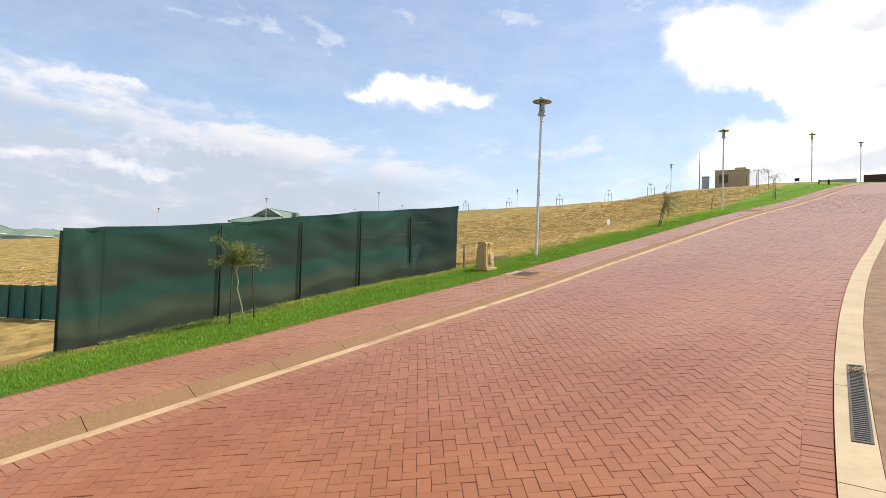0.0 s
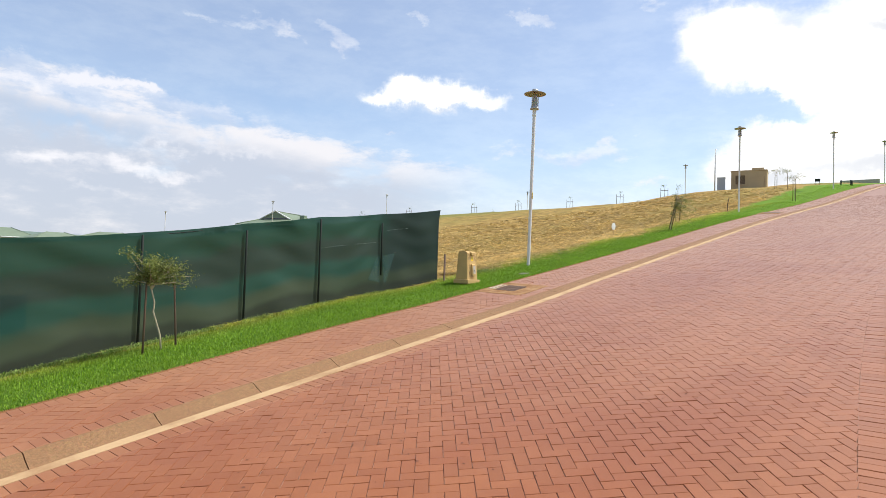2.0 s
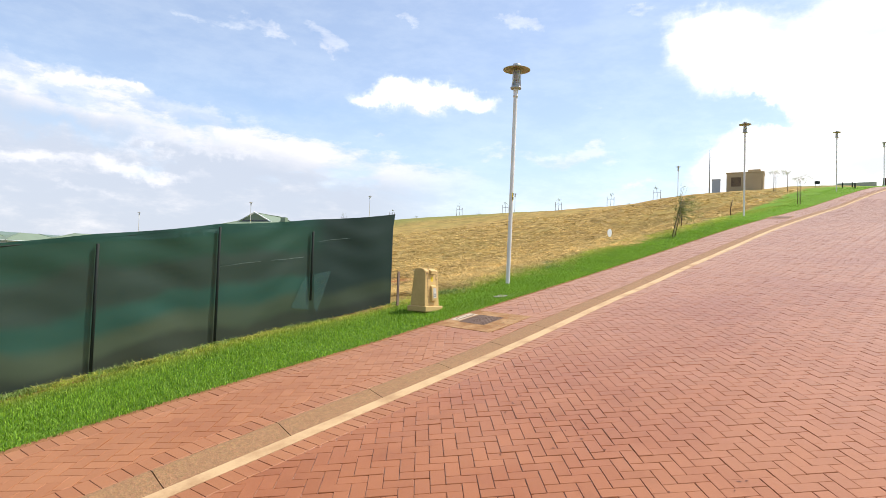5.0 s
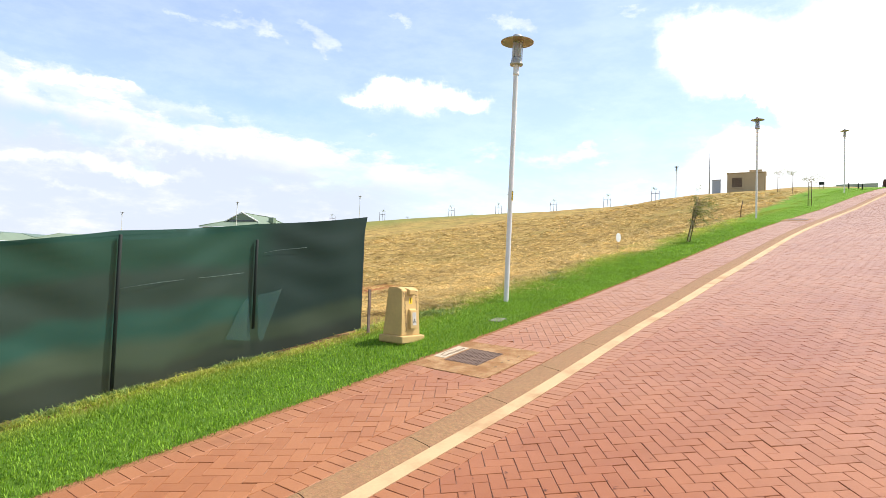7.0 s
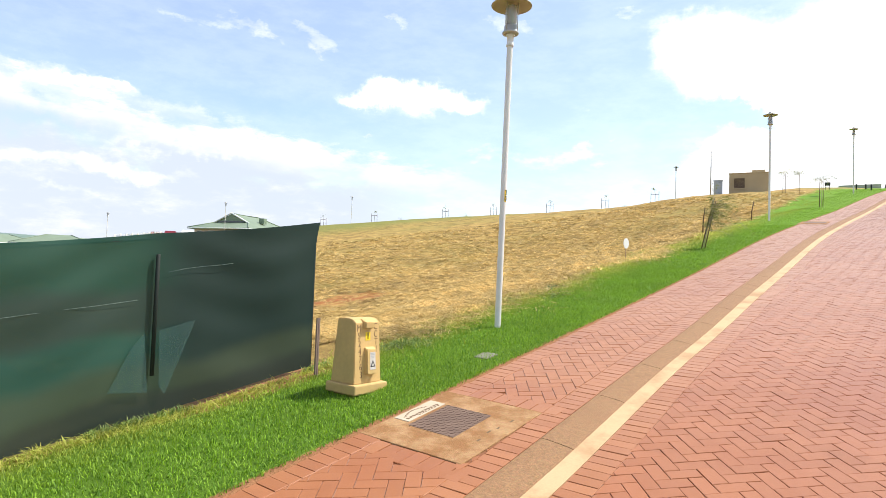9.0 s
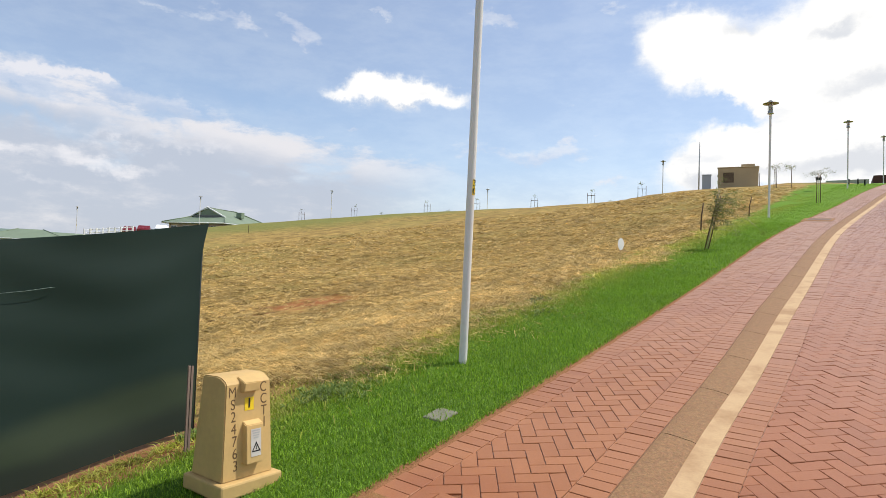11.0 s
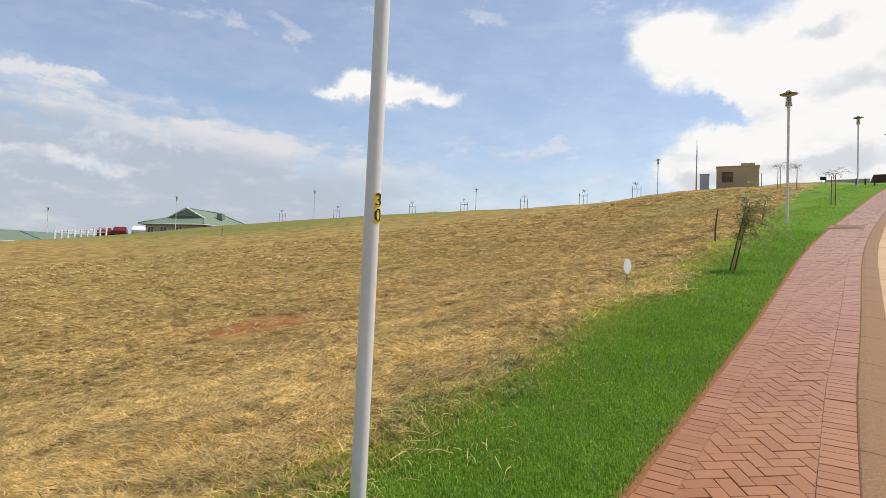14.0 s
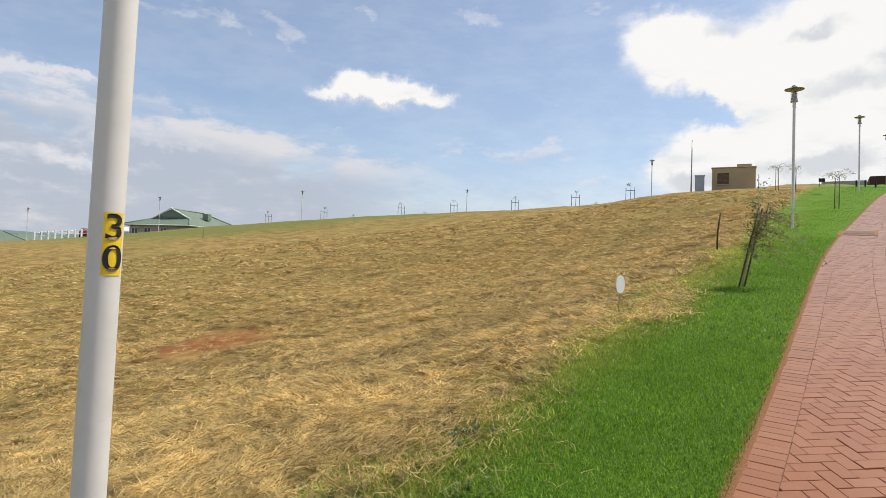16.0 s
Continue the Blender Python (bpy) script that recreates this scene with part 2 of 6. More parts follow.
def clay(name, low, high, pale, rough):
    """Fired clay pavers: each its own tone, dusted, slightly worn."""
    def build(n):
        p = place(n)
        geo = n.add("ShaderNodeNewGeometry").outputs["Random Per Island"]
        own = n.math("FRACT", n.math("ADD", geo, n.add("ShaderNodeObjectInfo").outputs["Random"]))
        tone = n.mix(n.smooth(own, 0.0, 1.0), tuple(c * 0.97 for c in low), tuple(c * 0.99 for c in high))
        fine, wide, mid = n.noise(160, 4, 0.6, p), n.noise(0.32, 4, 0.6, p), n.noise(2.3, 5, 0.6, p)
        tone = n.mix(n.math("MULTIPLY", n.smooth(wide, 0.35, 0.75), 0.55), tone, (*pale,))
        tone = n.mix(n.smooth(mid, 0.55, 0.9), tone, tuple(c * 0.72 for c in low))
        tone = n.mix(n.math("MULTIPLY", n.smooth(n.noise(0.42, 5, 0.65, p), 0.46, 0.68), 0.55), tone, (low[0] * 0.86, low[1] * 0.68, low[2] * 0.58))
        tone = n.mix(0.5, tone, n.ramp(fine, (0.2, 0.55), (0.8, 1.3)), "MULTIPLY")
        b = principled(n, tone, n.math("MULTIPLY_ADD", mid, 0.25, rough - 0.12), 0, fine, 0.2, 0.003, 0.4)
        n.put(b, "Sheen Weight", 0.55)
        n.put(b, "Sheen Roughness", 0.33)
        n.put(b, "Sheen Tint", (1.0, 0.86, 0.76, 1))
        return b
    return material(name, build)


paver_red = clay("paver_red", (0.285, 0.088, 0.024), (0.335, 0.110, 0.034), (0.365, 0.140, 0.054), 0.54)
walk_red = clay("walk_red", (0.31, 0.106, 0.030), (0.365, 0.135, 0.043), (0.395, 0.165, 0.068), 0.55)
border_red = clay("border_red", (0.315, 0.110, 0.033), (0.365, 0.138, 0.046), (0.39, 0.165, 0.070), 0.54)
joint_sand = simple("joint_sand", (0.215, 0.085, 0.038), 0.9, grain=60)


def build_kerb(n):
    p = place(n)
    cells = n.add("ShaderNodeTexVoronoi", Vector=p, Scale=85.0)
    stone = n.mix(n.noise(40, 4, 0.6, p), (0.15, 0.072, 0.032), (0.44, 0.255, 0.120))
    stone = n.mix(0.55, stone, n.mix(0.8, cells.outputs["Color"], (0.85, 0.82, 0.75)), "MULTIPLY")
    stain = n.smooth(n.noise(1.7, 5, 0.65, p), 0.42, 0.7)
    c = n.mix(n.math("MULTIPLY", stain, 0.5), stone, (0.24, 0.125, 0.058))
    c = n.mix(0.75, c, n.ramp(n.noise(130, 3, 0.7, p), (0.3, 0.45), (0.7, 1.5)), "MULTIPLY")
    return principled(n, c, 0.85, 0, cells.outputs["Distance"], 0.5, 0.004)


kerb_stone = material("kerb_stone", build_kerb)


def build_channel(n):
    p = place(n)
    fine, stain = n.noise(70, 5, 0.6, p), n.noise(2.2, 5, 0.65, p)
    c = n.mix(n.smooth(stain, 0.42, 0.72), (0.53, 0.355, 0.185), (0.37, 0.215, 0.10))
    c = n.mix(0.4, c, n.ramp(fine, (0.2, 0.7), (0.8, 1.2)), "MULTIPLY")
    return principled(n, c, 0.8, 0, fine, 0.2, 0.003)


channel_cream = material("channel_cream", build_channel)


def build_ground(n):
    """Mown straw on red soil, lawn along the path, greener patches here and there."""
    p = place(n)
    xyz = n.add("ShaderNodeSeparateXYZ", Vector=p)
    x, y = xyz.outputs[0], xyz.outputs[1]
    fine, mid = n.noise(38, 6, 0.65, p), n.noise(3.2, 5, 0.62, p)
    stretched = n.add("ShaderNodeMapping", Vector=p, Scale=(1.0, 1.5, 1.0), Rotation=(0, 0, 0.5)).outputs[0]
    rows, wide = n.noise(0.9, 6, 0.65, stretched), n.noise(0.12, 4, 0.55, p)
    c = n.mix(n.smooth(n.math("ADD", n.math("MULTIPLY", rows, 0.6), n.math("MULTIPLY", fine, 0.4)), 0.34, 0.66), (0.15, 0.098, 0.030), (0.50, 0.335, 0.105))
    c = n.mix(n.math("MULTIPLY", n.smooth(mid, 0.55, 0.72), 0.55), c, (0.62, 0.415, 0.130))
    c = n.mix(n.math("MULTIPLY", n.smooth(n.noise(0.75, 5, 0.6, p), 0.52, 0.70), 0.6), c, (0.15, 0.105, 0.030))
    # small dark flecks: shadows between the straw clumps, painted in
    c = n.mix(n.math("MULTIPLY", n.smooth(n.noise(6.5, 4, 0.65, p), 0.56, 0.68), 0.5), c, (0.07, 0.047, 0.014))
    c = n.mix(n.math("MULTIPLY", n.smooth(wide, 0.45, 0.66), 0.55), c, (0.27, 0.225, 0.065))
    # the bare red patch
    dx, dy = n.math("MULTIPLY", n.math("SUBTRACT", x, -19.5), 1.0), n.math("SUBTRACT", y, 22.1)
    r = n.math("SQRT", n.math("ADD", n.math("MULTIPLY", dx, dx), n.math("MULTIPLY", dy, dy)))
    red = n.math("SUBTRACT", 1.0, n.smooth(n.math("ADD", r, n.math("MULTIPLY", n.math("ADD", n.math("SUBTRACT", mid, 0.5), n.math("MULTIPLY", n.math("SUBTRACT", fine, 0.5), 0.8)), 4.6)), -0.4, 2.5))
    c = n.mix(n.math("MULTIPLY", red, 0.95), c, (0.30, 0.085, 0.030))
    # lawn
    bend = n.math("MAXIMUM", n.math("SUBTRACT", y, 32.0), 0.0)
    u = n.math("SUBTRACT", x, n.math("MULTIPLY", n.math("MULTIPLY", bend, bend), 0.0025))
    by = n.math("MULTIPLY", n.math("SUBTRACT", y, 27.0), 1 / 7.0)
    u = n.math("ADD", u, n.math("MULTIPLY", n.math("EXPONENT", n.math("MULTIPLY", n.math("MULTIPLY", by, by), -1.0)), 0.22))
    spread = n.math("MAXIMUM", n.math("MULTIPLY", n.math("SUBTRACT", y, 26.0), 0.085), 0.0)
    edge = n.math("ADD", n.math("ADD", u, spread), n.math("MULTIPLY", n.math("SUBTRACT", n.noise(1.4, 4, 0.6, p), 0.5), 0.9))
    lawn = n.smooth(edge, -9.12, -8.72)
    g = n.mix(fine, (0.085, 0.185, 0.012), (0.165, 0.29, 0.023))
    # shade between the dense near blades, put into the ground colour
    blade_shade = n.math("MULTIPLY", n.math("SUBTRACT", 1.0, n.smooth(y, 24.0, 34.0)), n.math("LESS_THAN", x, -6.0))
    g = n.mix(n.math("MULTIPLY", blade_shade, 0.6), g, (0.055, 0.105, 0.013))
    g = n.mix(n.math("MULTIPLY", n.smooth(mid, 0.5, 0.75), 0.4), g, (0.17, 0.28, 0.03))
    g = n.mix(n.math("MULTIPLY", n.smooth(n.noise(0.35, 5, 0.6, p), 0.45, 0.7), 0.5), g, (0.115, 0.19, 0.022))
    g = n.mix(n.math("SUBTRACT", 1.0, n.smooth(edge, -9.1, -8.5)), g, (0.22, 0.25, 0.04))
    c = n.mix(lawn, c, g)
    # greener growth along the brow of the hill
    ox, oy = n.math("ADD", x, 6.6), n.math("SUBTRACT", y, 13.2)
    reach = n.math("SQRT", n.math("ADD", n.math("MULTIPLY", ox, ox), n.math("MULTIPLY", oy, oy)))
    brow = n.math("MULTIPLY", n.smooth(n.math("ADD", reach, n.math("MULTIPLY", n.math("SUBTRACT", mid, 0.5), 12.0)), 47.0, 60.0), n.math("MULTIPLY", n.math("MULTIPLY", n.smooth(n.math("MULTIPLY", x, -1.0), 8.0, 11.0), n.smooth(y, 38.0, 48.0)), n.math("SUBTRACT", 1.0, lawn)))
    c = n.mix(n.math("MULTIPLY", brow, 0.75), c, (0.16, 0.185, 0.044))
    # raw soil thrown up in front of the substation
    mx, my = n.math("MULTIPLY", n.math("ADD", x, 15.9), 0.42), n.math("MULTIPLY", n.math("SUBTRACT", y, 61.2), 0.75)
    mound = n.math("SQRT", n.math("ADD", n.math("MULTIPLY", mx, mx), n.math("MULTIPLY", my, my)))
    mound = n.math("SUBTRACT", 1.0, n.smooth(n.math("ADD", mound, n.math("MULTIPLY", n.math("SUBTRACT", n.noise(1.3, 4, 0.6, p), 0.5), 1.6)), 0.5, 1.2))
    c = n.mix(n.math("MULTIPLY", mound, 0.85), c, (0.055, 0.028, 0.014))
    # bare soil along the path's edge and under the net
    soil = n.mix(fine, (0.20, 0.085, 0.035), (0.36, 0.18, 0.085))
    rim = n.smooth(n.math("ADD", u, n.math("MULTIPLY", n.math("SUBTRACT", n.noise(9, 3, 0.6, p), 0.5), 0.05)), -7.265, -7.235)
    rim = n.math("MULTIPLY", rim, n.math("LESS_THAN", u, -5.0))
    foot = n.math("MULTIPLY", n.math("SUBTRACT", 1.0, n.smooth(y, 11.9, 12.6)), n.math("SUBTRACT", 1.0, n.smooth(n.math("SUBTRACT", n.math("ABSOLUTE", n.math("ADD", x, 9.0)), n.math("MULTIPLY", n.smooth(n.math("ADD", y, n.math("MULTIPLY", mid, 1.2)), 10.0, 11.6), 0.30)), 0.05, 0.22)))
    sx, sy = n.math("MULTIPLY", n.math("ADD", x, 11.6), 0.33), n.math("SUBTRACT", y, 3.6)
    bare = n.math("SQRT", n.math("ADD", n.math("MULTIPLY", sx, sx), n.math("MULTIPLY", sy, sy)))
    bare = n.math("MULTIPLY", n.math("SUBTRACT", 1.0, n.smooth(n.math("ADD", bare, n.math("MULTIPLY", n.math("SUBTRACT", mid, 0.5), 2.2)), 0.2, 1.2)), 0.7)
    c = n.mix(n.math("MAXIMUM", n.math("MAXIMUM", rim, foot), bare), c, soil)
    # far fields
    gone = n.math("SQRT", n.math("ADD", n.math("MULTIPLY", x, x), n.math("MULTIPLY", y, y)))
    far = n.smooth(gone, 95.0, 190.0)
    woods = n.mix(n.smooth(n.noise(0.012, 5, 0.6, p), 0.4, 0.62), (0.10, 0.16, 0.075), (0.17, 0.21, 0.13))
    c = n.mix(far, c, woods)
    # distance haze, painted into the ground as a bluish grey
    far_haze = n.smooth(gone, 250.0, 1700.0)
    c = n.mix(n.math("MULTIPLY", far_haze, 0.7), c, (0.19, 0.25, 0.27))
    return principled(n, c, 0.95, 0, n.math("ADD", fine, n.math("MULTIPLY", mid, 0.8)), 0.7, 0.03, 0.15)


ground_mat = material("field_ground", build_ground)


def blades(name, dark, light, tip=0.25):
    def build(n):
        own = n.add("ShaderNodeNewGeometry").outputs["Random Per Island"]
        p = place(n)
        c = n.mix(own, (*dark,), (*light,))
        c = n.mix(n.math("MULTIPLY", n.smooth(n.noise(1.6, 4, 0.6, p), 0.42, 0.7), 0.6), c, tuple(v * 0.62 for v in light))
        c = n.mix(1.0, c, n.ramp(n.noise(0.42, 5, 0.65, p), (0.36, 0.76), (0.64, 1.14)), "MULTIPLY")
        c = n.mix(1.0, c, n.ramp(n.noise(4.5, 3, 0.6, p), (0.34, 0.62), (0.66, 1.28)), "MULTIPLY")
        d = principled(n, c, 0.55, 0, spec=0.3)
        t = n.add("ShaderNodeBsdfTranslucent", Color=c)
        return n.add("ShaderNodeMixShader", i0=tip, i1=d.outputs[0], i2=t.outputs[0])
    return material(name, build)


def build_lawn(n):
    """Lawn blades: deep green by the path, drier and yellower towards the field."""
    own = n.add("ShaderNodeNewGeometry").outputs["Random Per Island"]
    p = place(n)
    x = n.add("ShaderNodeSeparateXYZ", Vector=p).outputs[0]
    c = n.mix(own, (0.070, 0.180, 0.009), (0.31, 0.50, 0.034))
    dry = n.smooth(n.math("ADD", x, n.math("MULTIPLY", n.math("SUBTRACT", n.noise(0.9, 4, 0.6, p), 0.5), 0.9)), -9.0, -8.1)
    c = n.mix(dry, n.mix(own, (0.20, 0.27, 0.025), (0.42, 0.47, 0.07)), c)
    c = n.mix(1.0, c, n.ramp(n.noise(1.3, 4, 0.6, p), (0.36, 0.9), (0.64, 1.08)), "MULTIPLY")
    d = principled(n, c, 0.55, 0, spec=0.3)
    t = n.add("ShaderNodeBsdfTranslucent", Color=c)
    return n.add("ShaderNodeMixShader", i0=0.4, i1=d.outputs[0], i2=t.outputs[0])


lawn_mat = material("lawn_blades", build_lawn)
edge_mat = blades("edge_blades", (0.33, 0.40, 0.04), (0.60, 0.56, 0.12), 0.45)
straw_mat = blades("straw", (0.43, 0.28, 0.075), (0.95, 0.705, 0.285), 0.2)
# copies for distant straw, colours lifted against dullness at grazing view
far_straw_mat = blades("distant_straw", (0.45, 0.305, 0.09), (0.92, 0.68, 0.28), 0.2)
far_dull_mat = blades("distant_gap_straw", (0.26, 0.17, 0.046), (0.54, 0.38, 0.12), 0.15)
# darker stalks whose colour carries the shade between the tufts
dark_straw_mat = blades("gap_straw", (0.12, 0.075, 0.02), (0.40, 0.265, 0.075), 0.15)
weed_mat = blades("weeds", (0.12, 0.22, 0.03), (0.36, 0.46, 0.13), 0.4)
sage_mat = blades("grey_green_weeds", (0.10, 0.165, 0.06), (0.24, 0.33, 0.15), 0.3)
leaf_mat = blades("leaves", (0.12, 0.16, 0.035), (0.32, 0.35, 0.10), 0.4)


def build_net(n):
    """Woven net: toned in bands, the sunlit and shaded ground behind painted in at the foot."""
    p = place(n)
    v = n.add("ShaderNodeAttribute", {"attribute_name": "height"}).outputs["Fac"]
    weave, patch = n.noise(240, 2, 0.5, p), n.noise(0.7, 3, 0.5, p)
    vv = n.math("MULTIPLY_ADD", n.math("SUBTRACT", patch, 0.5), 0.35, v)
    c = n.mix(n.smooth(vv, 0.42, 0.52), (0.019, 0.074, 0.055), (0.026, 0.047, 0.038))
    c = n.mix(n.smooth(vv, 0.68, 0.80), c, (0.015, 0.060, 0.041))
    # darker, greyer tone in the last panel, set by position along the street
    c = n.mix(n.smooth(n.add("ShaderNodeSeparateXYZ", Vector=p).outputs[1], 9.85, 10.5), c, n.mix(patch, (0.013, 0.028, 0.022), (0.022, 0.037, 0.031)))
    # olive foot band: sunlit field showing through, put into the net's colour
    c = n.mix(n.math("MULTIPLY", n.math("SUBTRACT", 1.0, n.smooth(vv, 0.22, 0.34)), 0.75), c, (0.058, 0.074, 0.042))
    # paler foot in the first panels
    pale_foot = n.math("MULTIPLY", n.math("SUBTRACT", 1.0, n.smooth(vv, 0.14, 0.36)), n.math("SUBTRACT", 1.0, n.smooth(n.add("ShaderNodeSeparateXYZ", Vector=p).outputs[1], 7.5, 10.3)))
    c = n.mix(n.math("MULTIPLY", pale_foot, 0.6), c, (0.072, 0.088, 0.054))
    # lowest dark strip: the fence's shadow behind, painted into the net
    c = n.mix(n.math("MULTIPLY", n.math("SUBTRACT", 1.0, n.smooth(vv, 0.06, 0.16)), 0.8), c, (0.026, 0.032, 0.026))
    d = principled(n, c, 0.6, 0, weave, 0.1, 0.001, 0.2)
    n.put(d, "Sheen Weight", 0.2)
    n.put(d, "Sheen Roughness", 0.35)
    n.put(d, "Sheen Tint", (0.30, 0.85, 0.68, 1))
    t = n.add("ShaderNodeBsdfTranslucent", Color=n.mix(0.5, c, (0.010, 0.06, 0.04)))
    both = n.add("ShaderNodeMixShader", i0=0.15, i1=d.outputs[0], i2=t.outputs[0])
    hole = n.add("ShaderNodeBsdfTransparent", Color=(0.62, 0.85, 0.74, 1))
    return n.add("ShaderNodeMixShader", i0=n.math("MULTIPLY", n.math("MULTIPLY_ADD", weave, 0.03, 0.026), n.math("SUBTRACT", 1.0, n.math("MULTIPLY", n.smooth(n.add("ShaderNodeSeparateXYZ", Vector=p).outputs[1], 9.8, 10.4), 0.8))), i1=both.outputs[0], i2=hole.outputs[0])


def build_scrap(n):
    d = principled(n, (0.07, 0.135, 0.12), 0.6)
    hole = n.add("ShaderNodeBsdfTransparent", Color=(0.9, 1.0, 0.98, 1))
    return n.add("ShaderNodeMixShader", i0=0.68, i1=d.outputs[0], i2=hole.outputs[0])


scrap_mat = material("thin_plastic", build_scrap)
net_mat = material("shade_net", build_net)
post_mat = simple("post_paint", (0.012, 0.018, 0.013), 0.7)
galv_mat = simple("pale_paint", (0.67, 0.645, 0.59), 0.45, 0.0, 20, 0.16)
lamp_grey = simple("lamp_grey", (0.42, 0.42, 0.40), 0.45, 0.3, 20, 0.15)
disc_under = simple("disc_underside", (0.40, 0.365, 0.31), 0.55, 0.0, 16, 0.2)


def build_lantern_glass(n):
    d = principled(n, (0.62, 0.63, 0.62), 0.12, 0, spec=0.6)
    clear = n.add("ShaderNodeBsdfTransparent", Color=(0.95, 0.97, 0.96, 1))
    return n.add("ShaderNodeMixShader", i0=0.62, i1=d.outputs[0], i2=clear.outputs[0])


glass_mat = material("lamp_glass", build_lantern_glass)
brown_fitting = simple("brown_fitting", (0.22, 0.13, 0.075), 0.5, 0.0, 30, 0.2)
kiosk_mat = simple("kiosk_sand", (0.55, 0.365, 0.140), 0.7, 0.0, 26, 0.24)
stencil_mat = simple("stencil_paint", (0.13, 0.075, 0.03), 0.7)
yellow_mat = simple("sticker_yellow", (0.80, 0.56, 0.02), 0.45, vary=0.1)
black_mat = simple("sticker_black", (0.012, 0.011, 0.010), 0.5)
white_mat = simple("white_plate", (0.76, 0.76, 0.72), 0.5, vary=0.12)


def build_slab(n):
    """Sandy concrete with coarse grit, orange dirt and worn patches."""
    p = place(n)
    grit = n.add("ShaderNodeTexVoronoi", Vector=p, Scale=150.0)
    fine, stain = n.noise(110, 5, 0.7, p), n.noise(5.0, 5, 0.65, p)
    c = n.mix(n.smooth(stain, 0.38, 0.66), (0.30, 0.150, 0.060), (0.45, 0.275, 0.135))
    c = n.mix(0.6, c, n.ramp(fine, (0.3, 0.5), (0.7, 1.45)), "MULTIPLY")
    c = n.mix(0.35, c, n.mix(0.6, grit.outputs["Color"], (0.8, 0.75, 0.68)), "MULTIPLY")
    return principled(n, c, 0.9, 0, n.math("ADD", fine, grit.outputs["Distance"]), 0.6, 0.004, 0.2)

# brighter green here stands in for sunlight coming through the net

slab_mat = material("slab_concrete", build_slab)
iron_mat = simple("cast_iron", (0.17, 0.108, 0.075), 0.75, 0.15, 60, 0.4)
stake_mat = simple("stake_wood", (0.10, 0.062, 0.036), 0.85, 0, 50, 0.4)
bark_mat = simple("sapling_bark", (0.42, 0.36, 0.24), 0.85, 0, 50, 0.35)
rust_mat = simple("rusted_steel", (0.27, 0.185, 0.145), 0.7, 0.2, 40, 0.4)
hut_mat = simple("hut_plaster", (0.46, 0.35, 0.20), 0.85, 0, 12, 0.15)
hut_dark = simple("hut_louvre", (0.13, 0.085, 0.05), 0.7)
cabinet_mat = simple("cabinet_grey", (0.40, 0.42, 0.43), 0.5, 0, 10, 0.1)
roof_mat = simple("roof_green", (0.175, 0.225, 0.15), 0.6, 0, 6, 0.2)
plaster_mat = simple("house_plaster", (0.60, 0.54, 0.45), 0.85, 0, 8, 0.12)
pink_plaster = simple("pink_plaster", (0.55, 0.43, 0.36), 0.85, 0, 8, 0.12)
brick_dark = simple("dark_brick", (0.075, 0.035, 0.025), 0.85, 0, 14, 0.3)
pane_mat = material("dark_glass", lambda n: principled(n, (0.03, 0.035, 0.04), 0.08, 0, spec=0.7))
rail_white = simple("rail_white", (0.78, 0.78, 0.76), 0.6)
tyre_mat = simple("rubber", (0.02, 0.02, 0.02), 0.8)

# ---- plan ----
WALK_L = -7.18


def ss(a, b, t):
    t = np.clip((t - a) / (b - a), 0, 1)
    return t * t * (3 - 2 * t)


def lumps(x, y, f, seed):
    """Smooth random heights between 0 and 1, f lumps to the metre."""
    x, y = np.asarray(x, float) * f + seed * 17.3, np.asarray(y, float) * f - seed * 9.1
    i, j = np.floor(x), np.floor(y)
    a, b = x - i, y - j
    a, b = a * a * (3 - 2 * a), b * b * (3 - 2 * b)

    def corner(p, q):
        h = np.sin(p * 127.1 + q * 311.7 + seed * 74.7) * 43758.5453
        return h - np.floor(h)

    return (corner(i, j) * (1 - a) + corner(i + 1, j) * a) * (1 - b) + (corner(i, j + 1) * (1 - a) + corner(i + 1, j + 1) * a) * b


def bend(y):
    return 0.0025 * np.maximum(0.0, y - 32.0) ** 2 - 0.22 * np.exp(-((y - 27.0) / 7.0) ** 2)


def kerb_back(y):
    """Back edge of the kerb."""
    return -5.98 - 0.14 * ss(8.0, 14.0, y) - 0.10 * ss(14.0, 18.0, y)


def kerb_foot(y):
    """Where the kerb meets the gutter strip."""
    return -5.77 - 0.13 * ss(10.0, 14.0, y) - 0.08 * ss(14.0, 18.0, y)


def road_edge(y):
    """Where the gutter strip meets the pavers of the street."""
    return -5.635 - 0.135 * ss(10.0, 14.0, y) - 0.06 * ss(14.0, 18.0, y)


def right_edge(y):
    """Inner edge of the far kerb: it swings out towards a side turning."""
    return -1.24 + 0.0058 * np.maximum(0.0, 16.0 - y) ** 2


def plane(x, y):
    """The hillside along the street."""
    top = 58 + 32.0 * ss(-13.5, -8.5, x)
    rise = np.where(y < top, y, top + 8.0 * (1 - np.exp(-(np.maximum(y, top) - top) / 8.0)))
    rise = rise - 0.15 * np.maximum(0.0, rise - 58) * ss(-13.5, -8.5, x)
    shelf = (0.045 * ss(10.0, 6.5, y) + 0.03 * ss(5.0, 2.0, y)) * ss(-8.7, -7.4, x) * ss(-5.80, -5.97, x)      # the footpath stands higher down the street
    return -0.15 + 0.1618 * rise - 0.0323 * x + 0.5 * ss(38, 60, y) + shelf


def road_z(x, y):
    u = x - bend(y)
    return plane(x, y) - 0.02 + 0.055 * np.clip((u - road_edge(y)) / 4.5, 0, 1.4)


